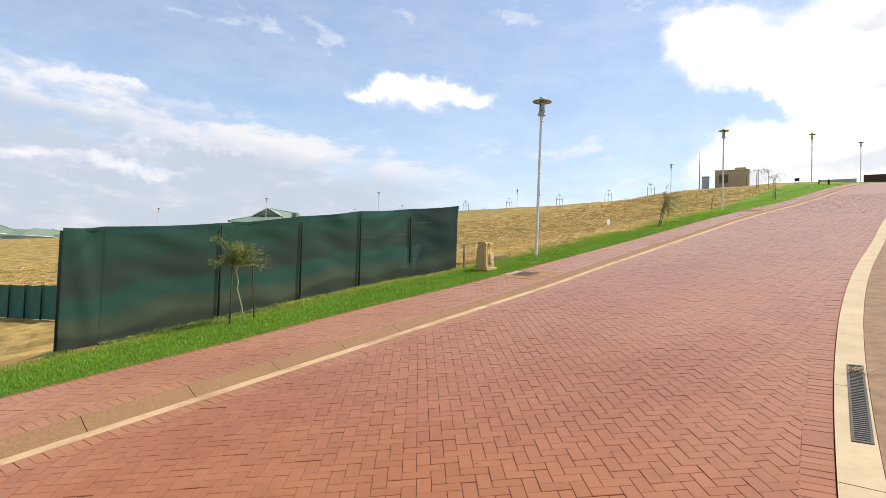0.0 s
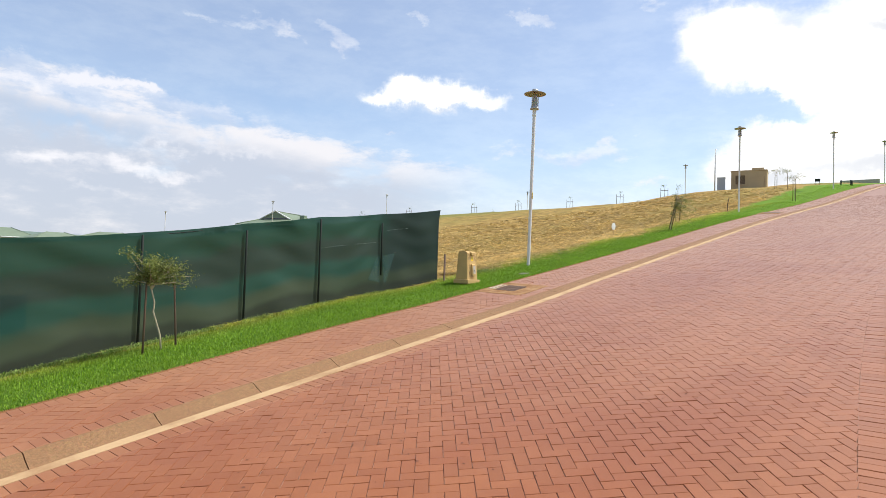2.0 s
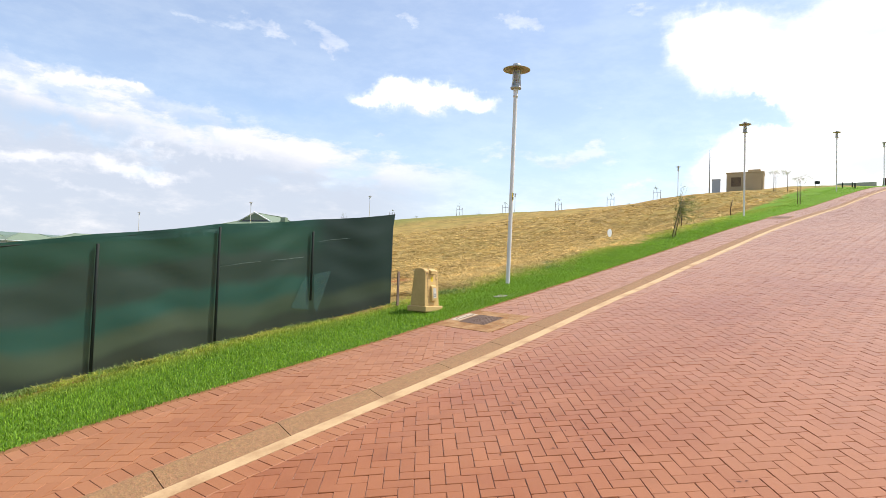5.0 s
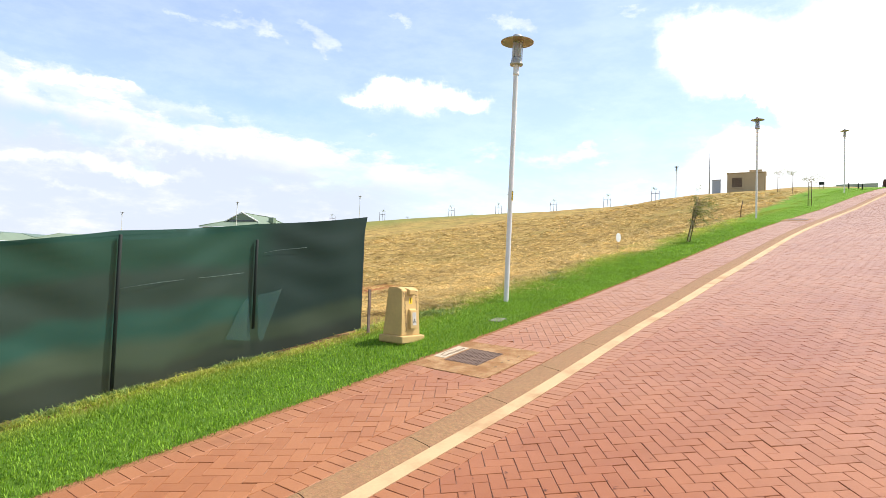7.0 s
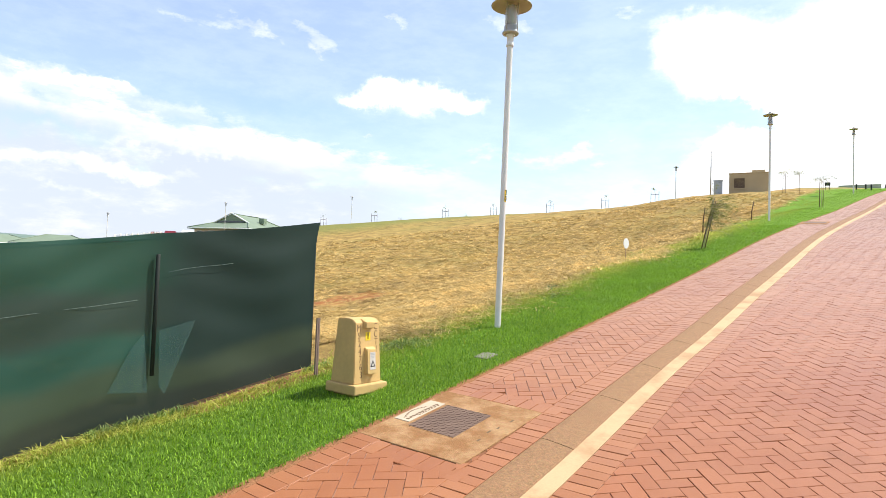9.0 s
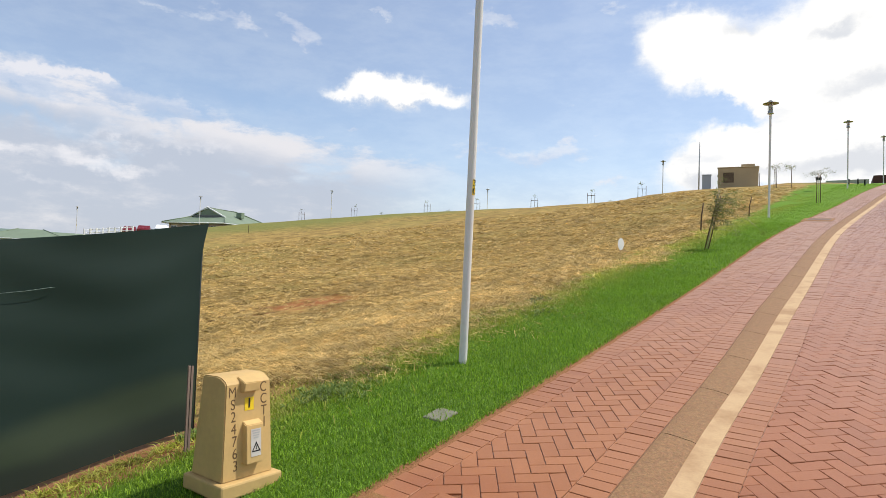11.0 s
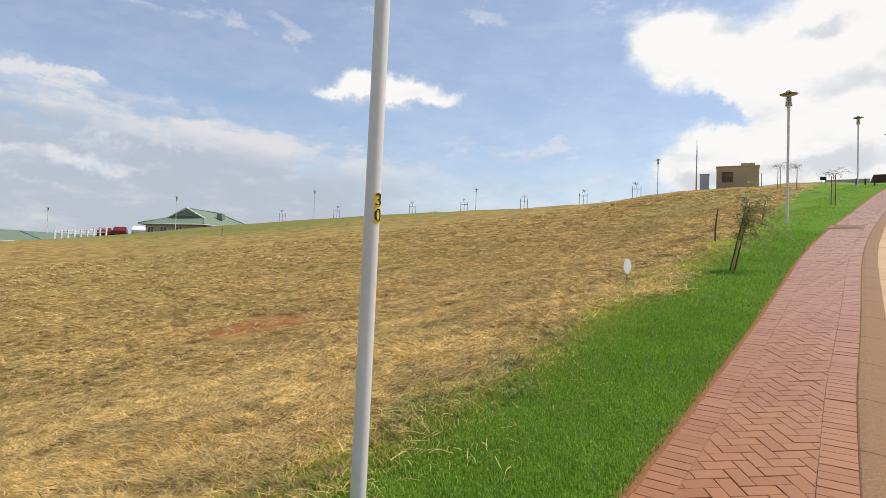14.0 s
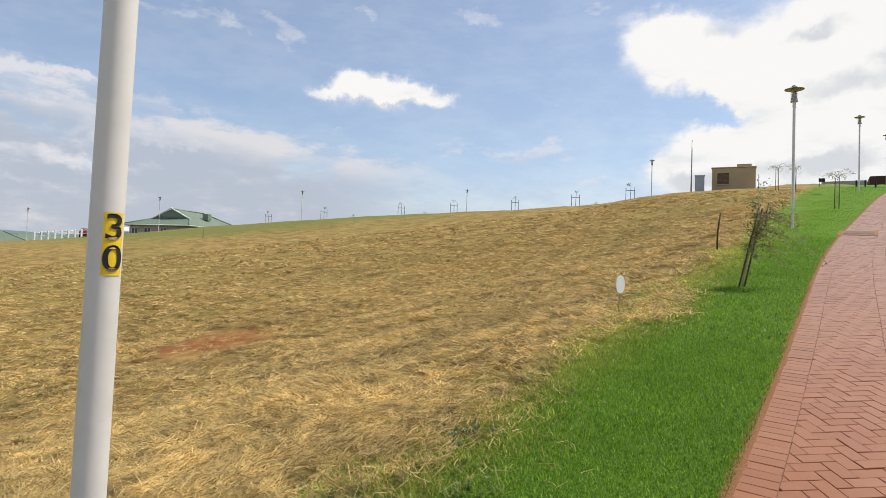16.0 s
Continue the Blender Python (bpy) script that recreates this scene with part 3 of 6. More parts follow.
def ground_z(x, y):
    x, y = np.asarray(x, float), np.asarray(y, float)
    u = x - bend(y)
    z = plane(x, y)
    s = np.maximum(0.0, -8.5 - u)
    drop = -2.3 * (1 - np.exp(-(s / 7.0) ** 1.6)) - 0.015 * np.maximum(0, -20 - x)
    crest = ss(28, 58, y)
    z = z + drop * (1 - crest) + crest * (-0.85 * ss(-13, -26, x) - 0.058 * np.maximum(0, -20 - x) - 0.02 * np.maximum(0, -52 - x) + 0.018 * np.maximum(0, -36 - x) + 0.05 * ss(-9, -14, u) * ss(-32, -18, x))
    r = np.hypot(x + 8, y - 14)
    far = 3.5 + 0.036 * np.clip(r - 100, 0, 1500) + 9 * np.sin(x * 0.004 + 1) * np.cos(y * 0.003) * ss(200, 900, r)
    z = z + (far - z) * ss(82, 150, r) * ss(-20, -60, x)
    z = z - 14 * ss(95, 300, r) * ss(-60, -20, x)
    under = ss(WALK_L + 0.01, WALK_L + 0.06, u)
    z = z - 0.16 * under
    z = z - 0.075 * np.exp(-((x + 9.15) / 0.55) ** 2) * ss(9.0, 10.8, y) * ss(13.6, 12.2, y)
    lift = ss(0.4, 1.6, u - right_edge(y))
    return z + 0.28 * lift


def tussocks(x, y):
    """Uneven ground under the mown straw."""
    field = ss(-8.7, -9.6, x - bend(y)) * ss(120, 60, np.hypot(x, y))
    rough = 0.16 * (lumps(x, y, 0.22, 1) - 0.5) + 0.11 * (lumps(x, y, 0.75, 2) - 0.5) + 0.085 * (lumps(x, y, 1.9, 3) - 0.5)
    return rough * field


# ---- building helpers ----
def mesh_object(name, verts, faces, mat, smooth=False):
    me = bpy.data.meshes.new(name)
    me.from_pydata([tuple(v) for v in verts], [], [tuple(f) for f in faces])
    me.materials.append(mat)
    if smooth:
        me.polygons.foreach_set("use_smooth", [True] * len(me.polygons))
    me.update()
    return new(name, me)


def fast_mesh(name, verts, faces, mat, smooth=False):
    """A mesh from numpy arrays; all faces have as many corners."""
    me = bpy.data.meshes.new(name)
    verts, faces = np.asarray(verts, np.float32), np.asarray(faces, np.int32)
    k = faces.shape[1]
    me.vertices.add(len(verts))
    me.vertices.foreach_set("co", verts.ravel())
    me.loops.add(faces.size)
    me.loops.foreach_set("vertex_index", faces.ravel())
    me.polygons.add(len(faces))
    me.polygons.foreach_set("loop_start", np.arange(0, faces.size, k, dtype=np.int32))
    me.polygons.foreach_set("loop_total", np.full(len(faces), k, np.int32))
    if smooth:
        me.polygons.foreach_set("use_smooth", np.ones(len(faces), bool))
    me.materials.append(mat)
    me.update()
    me.validate()
    return new(name, me)


def part(name, bm, mat, parent, label=""):
    me = bpy.data.meshes.new(name)
    bm.to_mesh(me)
    bm.free()
    me.materials.append(mat)
    ob = new(name, me)
    ob.parent = parent
    if label:
        tagged(ob, label)
    return ob


def box(bm, lo, hi, bevel=0.0, m=None):
    """A box from corner to corner, bevelled, into bm."""
    got = bmesh.ops.create_cube(bm, size=1.0)["verts"]
    c, s = [(a + b) / 2 for a, b in zip(lo, hi)], [abs(b - a) for a, b in zip(lo, hi)]
    for v in got:
        v.co = Vector((v.co.x * s[0] + c[0], v.co.y * s[1] + c[1], v.co.z * s[2] + c[2]))
    if bevel:
        edges = {e for v in got for e in v.link_edges}
        made = bmesh.ops.bevel(bm, geom=list(edges), offset=bevel, segments=2, affect="EDGES", profile=0.5)
        got = list({v for f in made["faces"] for v in f.verts} | {v for v in got if v.is_valid})
    if m is not None:
        bmesh.ops.transform(bm, matrix=m, verts=[v for v in got if v.is_valid])
    return bm


def lathe(bm, rings, seg=24, centre=(0, 0)):
    """A turned body from (radius, z) rings."""
    loops = []
    for r, z in rings:
        loops.append([bm.verts.new((centre[0] + r * math.cos(2 * math.pi * i / seg), centre[1] + r * math.sin(2 * math.pi * i / seg), z)) for i in range(seg)])
    for a, b in zip(loops, loops[1:]):
        for i in range(seg):
            f = bm.faces.new((a[i], a[(i + 1) % seg], b[(i + 1) % seg], b[i]))
            f.smooth = True
    for ring, flip in ((loops[0], True), (loops[-1], False)):
        bm.faces.new(list(reversed(ring)) if flip else ring)
    return bm


def rod(bm, points, radii, seg=8):
    """A round stick along points."""
    loops = []
    for i, p in enumerate(points):
        p = Vector(p)
        d = (Vector(points[min(i + 1, len(points) - 1)]) - Vector(points[max(i - 1, 0)])).normalized()
        side = d.cross(Vector((0.31, 0.95, 0.02))).normalized()
        up = d.cross(side)
        r = radii[i] if isinstance(radii, (list, tuple)) else radii
        loops.append([bm.verts.new(p + (side * math.cos(2 * math.pi * k / seg) + up * math.sin(2 * math.pi * k / seg)) * r) for k in range(seg)])
    for a, b in zip(loops, loops[1:]):
        for k in range(seg):
            bm.faces.new((a[k], a[(k + 1) % seg], b[(k + 1) % seg], b[k])).smooth = True
    bm.faces.new(list(reversed(loops[0])))
    bm.faces.new(loops[-1])
    bmesh.ops.recalc_face_normals(bm, faces=bm.faces)
    return bm


def thing(name, at, label, category, group="", turn=0.0, kind=""):
    ob = new(name)
    ob.empty_display_size = 0.2
    ob.matrix_basis = pose(*at, 0, 0, turn)
    return tagged(ob, label, category, group, kind)


def gz(x, y):
    return float(ground_z(x, y))


def strip(name, u0, u1, y0, y1, step, height, mat, cuts=2, thick=0.12):
    """A slab of road or path between two offsets, following the bend and the slope, with sides."""
    ys = np.arange(y0, y1 + step * 0.5, step)
    us = [lambda y, k=k: u0(y) + (u1(y) - u0(y)) * k / cuts for k in range(cuts + 1)]
    verts, faces, w = [], [], cuts + 1
    for y in ys:
        for u in us:
            x = u(y) + bend(y)
            verts.append((x, y, float(height(x, y))))
        for u in (us[0], us[-1]):
            x = u(y) + bend(y)
            verts.append((x, y, float(height(x, y)) - thick))
    row = w + 2
    for i in range(len(ys) - 1):
        a, b = i * row, (i + 1) * row
        for k in range(cuts):
            faces.append((a + k, a + k + 1, b + k + 1, b + k))
        faces.append((a + w, a, b, b + w))
        faces.append((a + cuts, a + w + 1, b + w + 1, b + cuts))
    return mesh_object(name, verts, faces, mat)


# ---- ground ----
def graded(lo, hi, fine_lo, fine_hi, step, growth=1.16, biggest=220):
    mid = list(np.arange(fine_lo, fine_hi, step))
    out, v, s = [], fine_hi, step
    while v < hi:
        out.append(v)
        s = min(s * growth, biggest)
        v += s
    back, v, s = [], fine_lo - step, step
    while v > lo:
        back.append(v)
        s = min(s * growth, biggest)
        v -= s
    return np.array(back[::-1] + mid + out + [hi])


def build_sheet():
    xs = np.unique(np.concatenate([graded(-3600, 1500, -24, 2.5, 0.2), [WALK_L - 0.06, WALK_L + 0.012, WALK_L + 0.06]]))
    ys = graded(-1500, 3600, 2, 40, 0.22)
    X, Y = np.meshgrid(xs, ys)
    X = X + bend(np.clip(Y, -50, 60)) * ss(-22, -13, X) * ss(9, 2, X)
    Z = ground_z(X, Y)
    Z = Z + tussocks(X, Y)
    nx, ny = len(xs), len(ys)
    i, j = np.meshgrid(np.arange(nx - 1), np.arange(ny - 1))
    a = (j * nx + i).ravel()
    faces = np.stack([a, a + 1, a + nx + 1, a + nx], 1)
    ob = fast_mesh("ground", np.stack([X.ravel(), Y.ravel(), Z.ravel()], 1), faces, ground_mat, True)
    return tagged(ob, "sloping mown straw field with a green lawn verge", "ground", kind="structure")


ground = build_sheet()

road = strip("road", road_edge, lambda y: right_edge(y), -8, 74, 0.5, lambda x, y: road_z(x, y) - 0.009, joint_sand, 4)
tagged(road, "street of red clay pavers in herringbone bond", "road", kind="structure")
path = strip("pavement", lambda y: WALK_L, kerb_back, -8, 74, 0.5, lambda x, y: plane(x, y) - 0.010, joint_sand, 2)
tagged(path, "narrow footpath of red clay pavers beside the lawn", "pavement", kind="structure")
channel = strip("channel", kerb_foot, road_edge, -8, 74, 0.5, lambda x, y: plane(x, y) - 0.019, channel_cream, 1)
tagged(channel, "cream concrete gutter strip along the street", "gutter", kind="structure")

# kerb stones, each a metre long, with a sloping face
kerb = tagged(new("kerb"), "sloping exposed-aggregate concrete kerb with dirty joints", "kerb", kind="structure")


def kerb_piece(y0, y1):
    prof = [(0.0, -0.13), (0.0, -0.006), (0.05, 0.002), (0.22, 0.004), (0.5, -0.002), (0.86, -0.012), (0.97, -0.018), (1.0, -0.024), (1.0, -0.13)]
    verts, k = [], len(prof)
    for y in (y0, y1):
        for f, h in prof:
            x = kerb_back(y) + (kerb_foot(y) - kerb_back(y)) * f + bend(y)
            verts.append((x, y, float(plane(x, y)) + h))
    faces = [(i, i + 1, k + i + 1, k + i) for i in range(k - 1)]
    faces += [tuple(range(k))[::-1], tuple(range(k, 2 * k))]
    ob = mesh_object("kerb_stone", verts, [f[::-1] for f in faces], kerb_stone)
    ob.parent = kerb


y = -7.7
while y < 72:
    kerb_piece(y + 0.004, y + 1.0 - 0.004)
    y += 1.0

# the other side: flush pale kerb, brown paving, then lawn
kerb_pale = simple("kerb_pale", (0.50, 0.375, 0.215), 0.8, 0, 24, 0.3)
far_kerb = tagged(new("far_kerb"), "pale flush concrete kerb curving beside the street", "kerb", kind="structure")
for k in range(40):
    stone = strip("kerb_stone", lambda y: right_edge(y) + 0.006, lambda y: right_edge(y) + 0.265, -7.4 + 2.0 * k, -5.408 + 2.0 * k, 0.332, lambda x, y: road_z(x, y) + 0.012, kerb_pale, 1)
    stone.parent = far_kerb
far_path = strip("far_pavement", lambda y: right_edge(y) + 0.27, lambda y: right_edge(y) + 1.6, -8, 74, 0.5, lambda x, y: road_z(x, y) + 0.006, simple("brown_paving", (0.25, 0.15, 0.082), 0.9, 0, 70, 0.7, bump=0.4), 2)
tagged(far_path, "brown paved footpath on the far side", "pavement", kind="structure")

# ---- shade-net fence ----
FENCE_Y = [3.18, 3.72, 5.50, 7.10, 8.56, 10.09, 11.82]


def fence_x(y):
    return -9.10 + 0.02 * math.sin(y)


def fence_h(y):
    return 1.69 - 0.17 * min(1.0, (y - 3.18) / 2.4) + 0.04 * float(ss(3.2, 5.0, y))


def net_panel(points, heights, name, parent, rows=22, sag=0.016, seed=1, lift=0.02, mat=None):
    """A hung net through base points, with folds between the posts."""
    rng = random.Random(seed)
    verts, faces, cols = [], [], 0
    for i in range(len(points) - 1):
        p, q = Vector(points[i]), Vector(points[i + 1])
        n = max(4, int((q - p).length / 0.06))
        phase, amp = rng.uniform(0, 6), rng.uniform(0.6, 1.3)
        out = (q - p).cross(Vector((0, 0, 1))).normalized()
        for k in range(n + (i == len(points) - 2)):
            t = k / n
            b = p.lerp(q, t)
            h = heights[i] + (heights[i + 1] - heights[i]) * t
            dip = sag * math.sin(math.pi * t)
            for r in range(rows + 1):
                v = r / rows
                fold = 0.022 * amp * math.sin(7 * t + 5.5 * v + phase) * math.sin(math.pi * t) + 0.0095 * math.sin(26 * v + 3 * math.sin(4 * t + phase) + phase * 2) * (0.2 + v) * math.sin(math.pi * t) ** 0.7
                fold += 0.020 * math.sin(3.1 * v + phase) * math.sin(math.pi * t)
                z = b.z + lift + (h - dip - lift) * v
                tail = 0.05 * (max(0.0, v - 0.75) / 0.25) ** 2 * t if i == len(points) - 2 else 0.0
                verts.append((b.x + out.x * fold, b.y + out.y * fold + tail, z))
            cols += 1
    w = rows + 1
    for c in range(cols - 1):
        for r in range(rows):
            faces.append((c * w + r, (c + 1) * w + r, (c + 1) * w + r + 1, c * w + r + 1))
    ob = fast_mesh(name, verts, faces, mat or net_mat, True)
    layer = ob.data.attributes.new("height", "FLOAT", "POINT")
    layer.data.foreach_set("value", np.tile(np.linspace(0, 1, rows + 1), cols).astype(np.float32))
    ob.parent = parent
    return ob


fence = tagged(new("fence"), "dark green shade-net fence on black posts", "fence")
base_pts = [(fence_x(v), v, gz(fence_x(v), v)) for v in FENCE_Y]
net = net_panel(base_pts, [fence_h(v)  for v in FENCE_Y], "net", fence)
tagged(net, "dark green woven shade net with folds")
for i, v in enumerate(FENCE_Y):
    bm = bmesh.new()
    x0 = fence_x(v) + (0.035 if i in (2, 3, 4, 5) else -0.03)
    top = fence_h(v) - {3: 0.11, 5: 0.18, 6: 0.22}.get(i, 0.04)
    low = -0.15 if i != 5 else 0.36
    w = 0.017 if i not in (0, 6) else 0.026
    lathe(bm, [(w, low), (w, top - 0.004), (w * 0.8, top)], 10)
    p = part("post", bm, post_mat, fence)
    p.location = (x0, v, gz(fence_x(v), v))
bm = bmesh.new()
rod(bm, [(b[0] - 0.02, b[1], b[2] + fence_h(b[1]) * 0.975 - 0.012) for b in base_pts], 0.006, 6)
part("wire", bm, post_mat, fence)
for outline in (((10.145, 1.95), (10.20, 1.88), (10.45, 2.50), (10.12, 2.42)), ((9.73, 1.94), (10.05, 1.91), (10.0, 2.40), (9.90, 2.29))):
    bm = bmesh.new()
    bm.faces.new([bm.verts.new((-9.058, a, b)) for a, b in outline])
    part("plastic_scrap", bm, scrap_mat, fence, "pale scrap of thin plastic on the net")

seam_mat = simple("seam_grey", (0.12, 0.165, 0.145), 0.7)
for i, f, t0, t1 in ((4, 0.66, 0.02, 0.90), (5, 0.80, 0.06, 0.42)):
    bm = bmesh.new()
    p, q = Vector(base_pts[i]), Vector(base_pts[i + 1])
    rod(bm, [p.lerp(q, t0 + (t1 - t0) * t) + Vector((0.026, 0, 1.52 * (f + 0.012 * t + 0.006 * math.sin(5.0 * t)))) for t in (0, 0.25, 0.5, 0.75, 1)], 0.0017, 5)
    part("seam", bm, seam_mat, fence, "pale stitched seam")

# ---- street lamps ----
def street_lamp(at, turn=0.0, height=4.15):
    lamp = thing("street_lamp", at, "tall pale grey street lamp with a flat disc shade", "street lamp", "street lamps", turn)
    part("pole", lathe(bmesh.new(), [(0.038, -0.4), (0.038, 0.02), (0.0375, height - 0.62), (0.035, height - 0.60)], 28), galv_mat, lamp)
    part("collar", lathe(bmesh.new(), [(0.0385, height - 0.64), (0.046, height - 0.635), (0.046, height - 0.60), (0.042, height - 0.595), (0.045, height - 0.50), (0.06, height - 0.485)], 24), galv_mat, lamp)
    part("lantern_base", lathe(bmesh.new(), [(0.06, height - 0.487), (0.098, height - 0.478), (0.104, height - 0.468), (0.104, height - 0.452), (0.086, height - 0.442), (0.080, height - 0.37), (0.070, height - 0.365)], 28), lamp_grey, lamp)
    part("lamp_holder", lathe(bmesh.new(), [(0.02, height - 0.30), (0.046, height - 0.28), (0.052, height - 0.13), (0.03, height - 0.11)], 16), brown_fitting, lamp)
    glass = part("lantern_glass", lathe(bmesh.new(), [(0.072, height - 0.368), (0.077, height - 0.36), (0.077, height - 0.14), (0.072, height - 0.12)], 28), glass_mat, lamp, "clear cylinder lantern")
    for k in range(5):
        z = height - 0.36 + k * 0.03
        part("louvre", lathe(bmesh.new(), [(0.05, z), (0.070, z + 0.003), (0.070, z + 0.009), (0.05, z + 0.012)], 20), lamp_grey, glass)
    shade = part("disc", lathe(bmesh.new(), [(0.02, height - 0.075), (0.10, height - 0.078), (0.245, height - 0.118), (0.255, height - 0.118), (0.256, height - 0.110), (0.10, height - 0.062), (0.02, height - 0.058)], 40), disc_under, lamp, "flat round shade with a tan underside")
    for k in range(3):
        a = 2 * math.pi * k / 3 + 0.4
        bm = bmesh.new()
        rod(bm, [(0.085 * math.cos(a), 0.085 * math.sin(a), height - 0.46), (0.085 * math.cos(a), 0.085 * math.sin(a), height - 0.08)], 0.005, 6)
        part("rod", bm, lamp_grey, lamp)
    part("cap", lathe(bmesh.new(), [(0.07, height - 0.07), (0.075, height - 0.035), (0.07, height - 0.005), (0.03, height)], 24), lamp_grey, lamp)
    return lamp


LAMP_XY = (-8.105, 13.894)
lamp_one = street_lamp((*LAMP_XY, gz(*LAMP_XY)))
lamp_one.matrix_basis = Matrix.Translation((*LAMP_XY, gz(*LAMP_XY))) @ Matrix.Rotation(radians(0.65), 4, Vector((-0.59, 0.8, 0)))
for x, y in ((-8.55, 33.2), (-7.38, 53.0), (-5.98, 73.36)):
    copy_thing(lamp_one, pose(x, y, gz(x, y), 0, 0, 40))

# ---- service kiosk ----
KX, KY = -7.95, 11.34
kz = gz(KX + 0.1, KY - 0.1) + 0.008
kiosk = thing("service_kiosk", (KX, KY, kz), "sand-coloured tapered concrete service kiosk on the lawn", "utility box")
bm = bmesh.new()
box(bm, (-0.155, -0.195, 0.0), (0.215, 0.205, 0.085), 0.012)
part("plinth", bm, kiosk_mat, kiosk)
bm = bmesh.new()
# side outline from the back foot over the rounded top to the front foot, and the half width there
outline = [(-0.125, 0.083, 0.165), (-0.085, 0.622, 0.146), (-0.075, 0.636, 0.146), (0.045, 0.643, 0.145), (0.085, 0.637, 0.145), (0.122, 0.620, 0.145), (0.138, 0.603, 0.146), (0.168, 0.083, 0.165)]
sides = [[bm.verts.new((x, 0.003 + s * w, z)) for x, z, w in outline] for s in (-1, 1)]
bm.faces.new(sides[0])
bm.faces.new(sides[1][::-1])
for i in range(len(outline)):
    k = (i + 1) % len(outline)
    bm.faces.new((sides[0][k], sides[0][i], sides[1][i], sides[1][k]))
bmesh.ops.recalc_face_normals(bm, faces=bm.faces)
bmesh.ops.bevel(bm, geom=[e for e in bm.edges if e.calc_face_angle(0) > 0.9], offset=0.006, segments=2, affect="EDGES")
part("body", bm, kiosk_mat, kiosk)


def wedge(name, y0, y1, low, high, out_low, out_high, back, parent, lip=0.0):
    """A block on the sloping front: its top falls forward, its front leans."""
    bm = bmesh.new()
    vs = [[bm.verts.new((x, y, z)) for x, z in ((back, low + lip), (out_low, low), (out_high, high - 0.028), (back, high))] for y in (y0, y1)]
    bm.faces.new(vs[0])
    bm.faces.new(vs[1][::-1])
    for i in range(4):
        k = (i + 1) % 4
        bm.faces.new((vs[0][k], vs[0][i], vs[1][i], vs[1][k]))
    bmesh.ops.recalc_face_normals(bm, faces=bm.faces)
    bmesh.ops.bevel(bm, geom=list(bm.edges), offset=0.004, segments=2, affect="EDGES")
    return part(name, bm, kiosk_mat, parent)


wedge("hood", -0.052, 0.052, 0.562, 0.640, 0.178, 0.180, 0.10, kiosk, -0.02)
door = wedge("meter_cover", -0.036, 0.076, 0.165, 0.405, 0.205, 0.188, 0.13, kiosk)


def face_plate(name, y0, y1, z0, z1, x, mat, parent, label="", thick=0.002):
    bm = bmesh.new()
    box(bm, (x, y0, z0), (x + thick, y1, z1))
    return part(name, bm, mat, parent, label)


def letters(word, size, mat, parent, m, name="lettering", label="", fat=0.0):
    cu = bpy.data.curves.new("words", "FONT")
    cu.body, cu.size, cu.extrude, cu.align_x, cu.align_y = word, size, 0.0006, "CENTER", "CENTER"
    cu.offset = fat
    tmp = bpy.data.objects.new("words", cu)
    scene.collection.objects.link(tmp)
    bpy.context.view_layer.update()
    me = bpy.data.meshes.new_from_object(tmp.evaluated_get(bpy.context.evaluated_depsgraph_get()))
    bpy.data.objects.remove(tmp)
    bpy.data.curves.remove(cu)
    me.transform(m)
    me.materials.clear()
    me.materials.append(mat)
    ob = new(name, me)
    ob.parent = parent
    if label:
        tagged(ob, label)
    return ob


FRONT = Matrix(((0, 0, 1, 0), (1, 0, 0, 0), (0, 1, 0, 0), (0, 0, 0, 1)))   # letters that face +x
def lean_x(z):
    return 0.168 - 0.030 * (z - 0.083) / 0.495 + 0.0014


TIP = Matrix.Rotation(-math.atan2(0.030, 0.495), 4, "Y")


def on_front(y, z):
    return Matrix.Translation((lean_x(z), y, z)) @ TIP @ FRONT


def on_cover(y, z):
    return Matrix.Translation((0.188 + 0.017 * (0.377 - z) / 0.212 + 0.0012, y, z)) @ Matrix.Rotation(-math.atan2(0.017, 0.212), 4, "Y") @ FRONT


def flat_mark(name, corners, at, mat, parent, label="", up=0.0):
    """A thin printed shape on a sloping face."""
    bm = bmesh.new()
    bm.faces.new([bm.verts.new(at @ Vector((a, b, up))) for a, b in corners])
    return part(name, bm, mat, parent, label)


def rect(w, h):
    return [(-w / 2, -h / 2), (w / 2, -h / 2), (w / 2, h / 2), (-w / 2, h / 2)]


sticker = flat_mark("sticker", rect(0.060, 0.072), on_front(0.006, 0.487), yellow_mat, kiosk, "yellow sticker with a black mark", 0.001)
letters("1", 0.075, black_mat, sticker, on_front(0.006, 0.489) @ Matrix.Translation((0, 0, 0.002)), fat=0.0015)
for word, y0, z0, drift in (("MS24763", -0.103, 0.558, 0.016), ("CCT1", 0.100, 0.568, 0.012)):
    for k, ch in enumerate(word):
        z = z0 - k * 0.0665
        letters(ch, 0.082, stencil_mat, kiosk, on_front(y0 + drift * k / 4, z) @ Matrix.Diagonal((0.82, 1, 1, 1)))
plate = flat_mark("warning_label", rect(0.066, 0.150), on_cover(0.026, 0.278), simple("label_grey", (0.56, 0.52, 0.46), 0.5), door, "white warning label", 0.001)
for k in range(4):
    flat_mark("text_bar", rect(0.052 - 0.006 * k, 0.006), on_cover(0.025, 0.343 - k * 0.013), lamp_grey, plate, "", 0.002)
bm = bmesh.new()
tri_out, tri_in = [(-0.030, -0.026), (0.030, -0.026), (0.0, 0.030)], [(-0.019, -0.019), (0.019, -0.019), (0.0, 0.016)]
at = on_cover(0.026, 0.254)
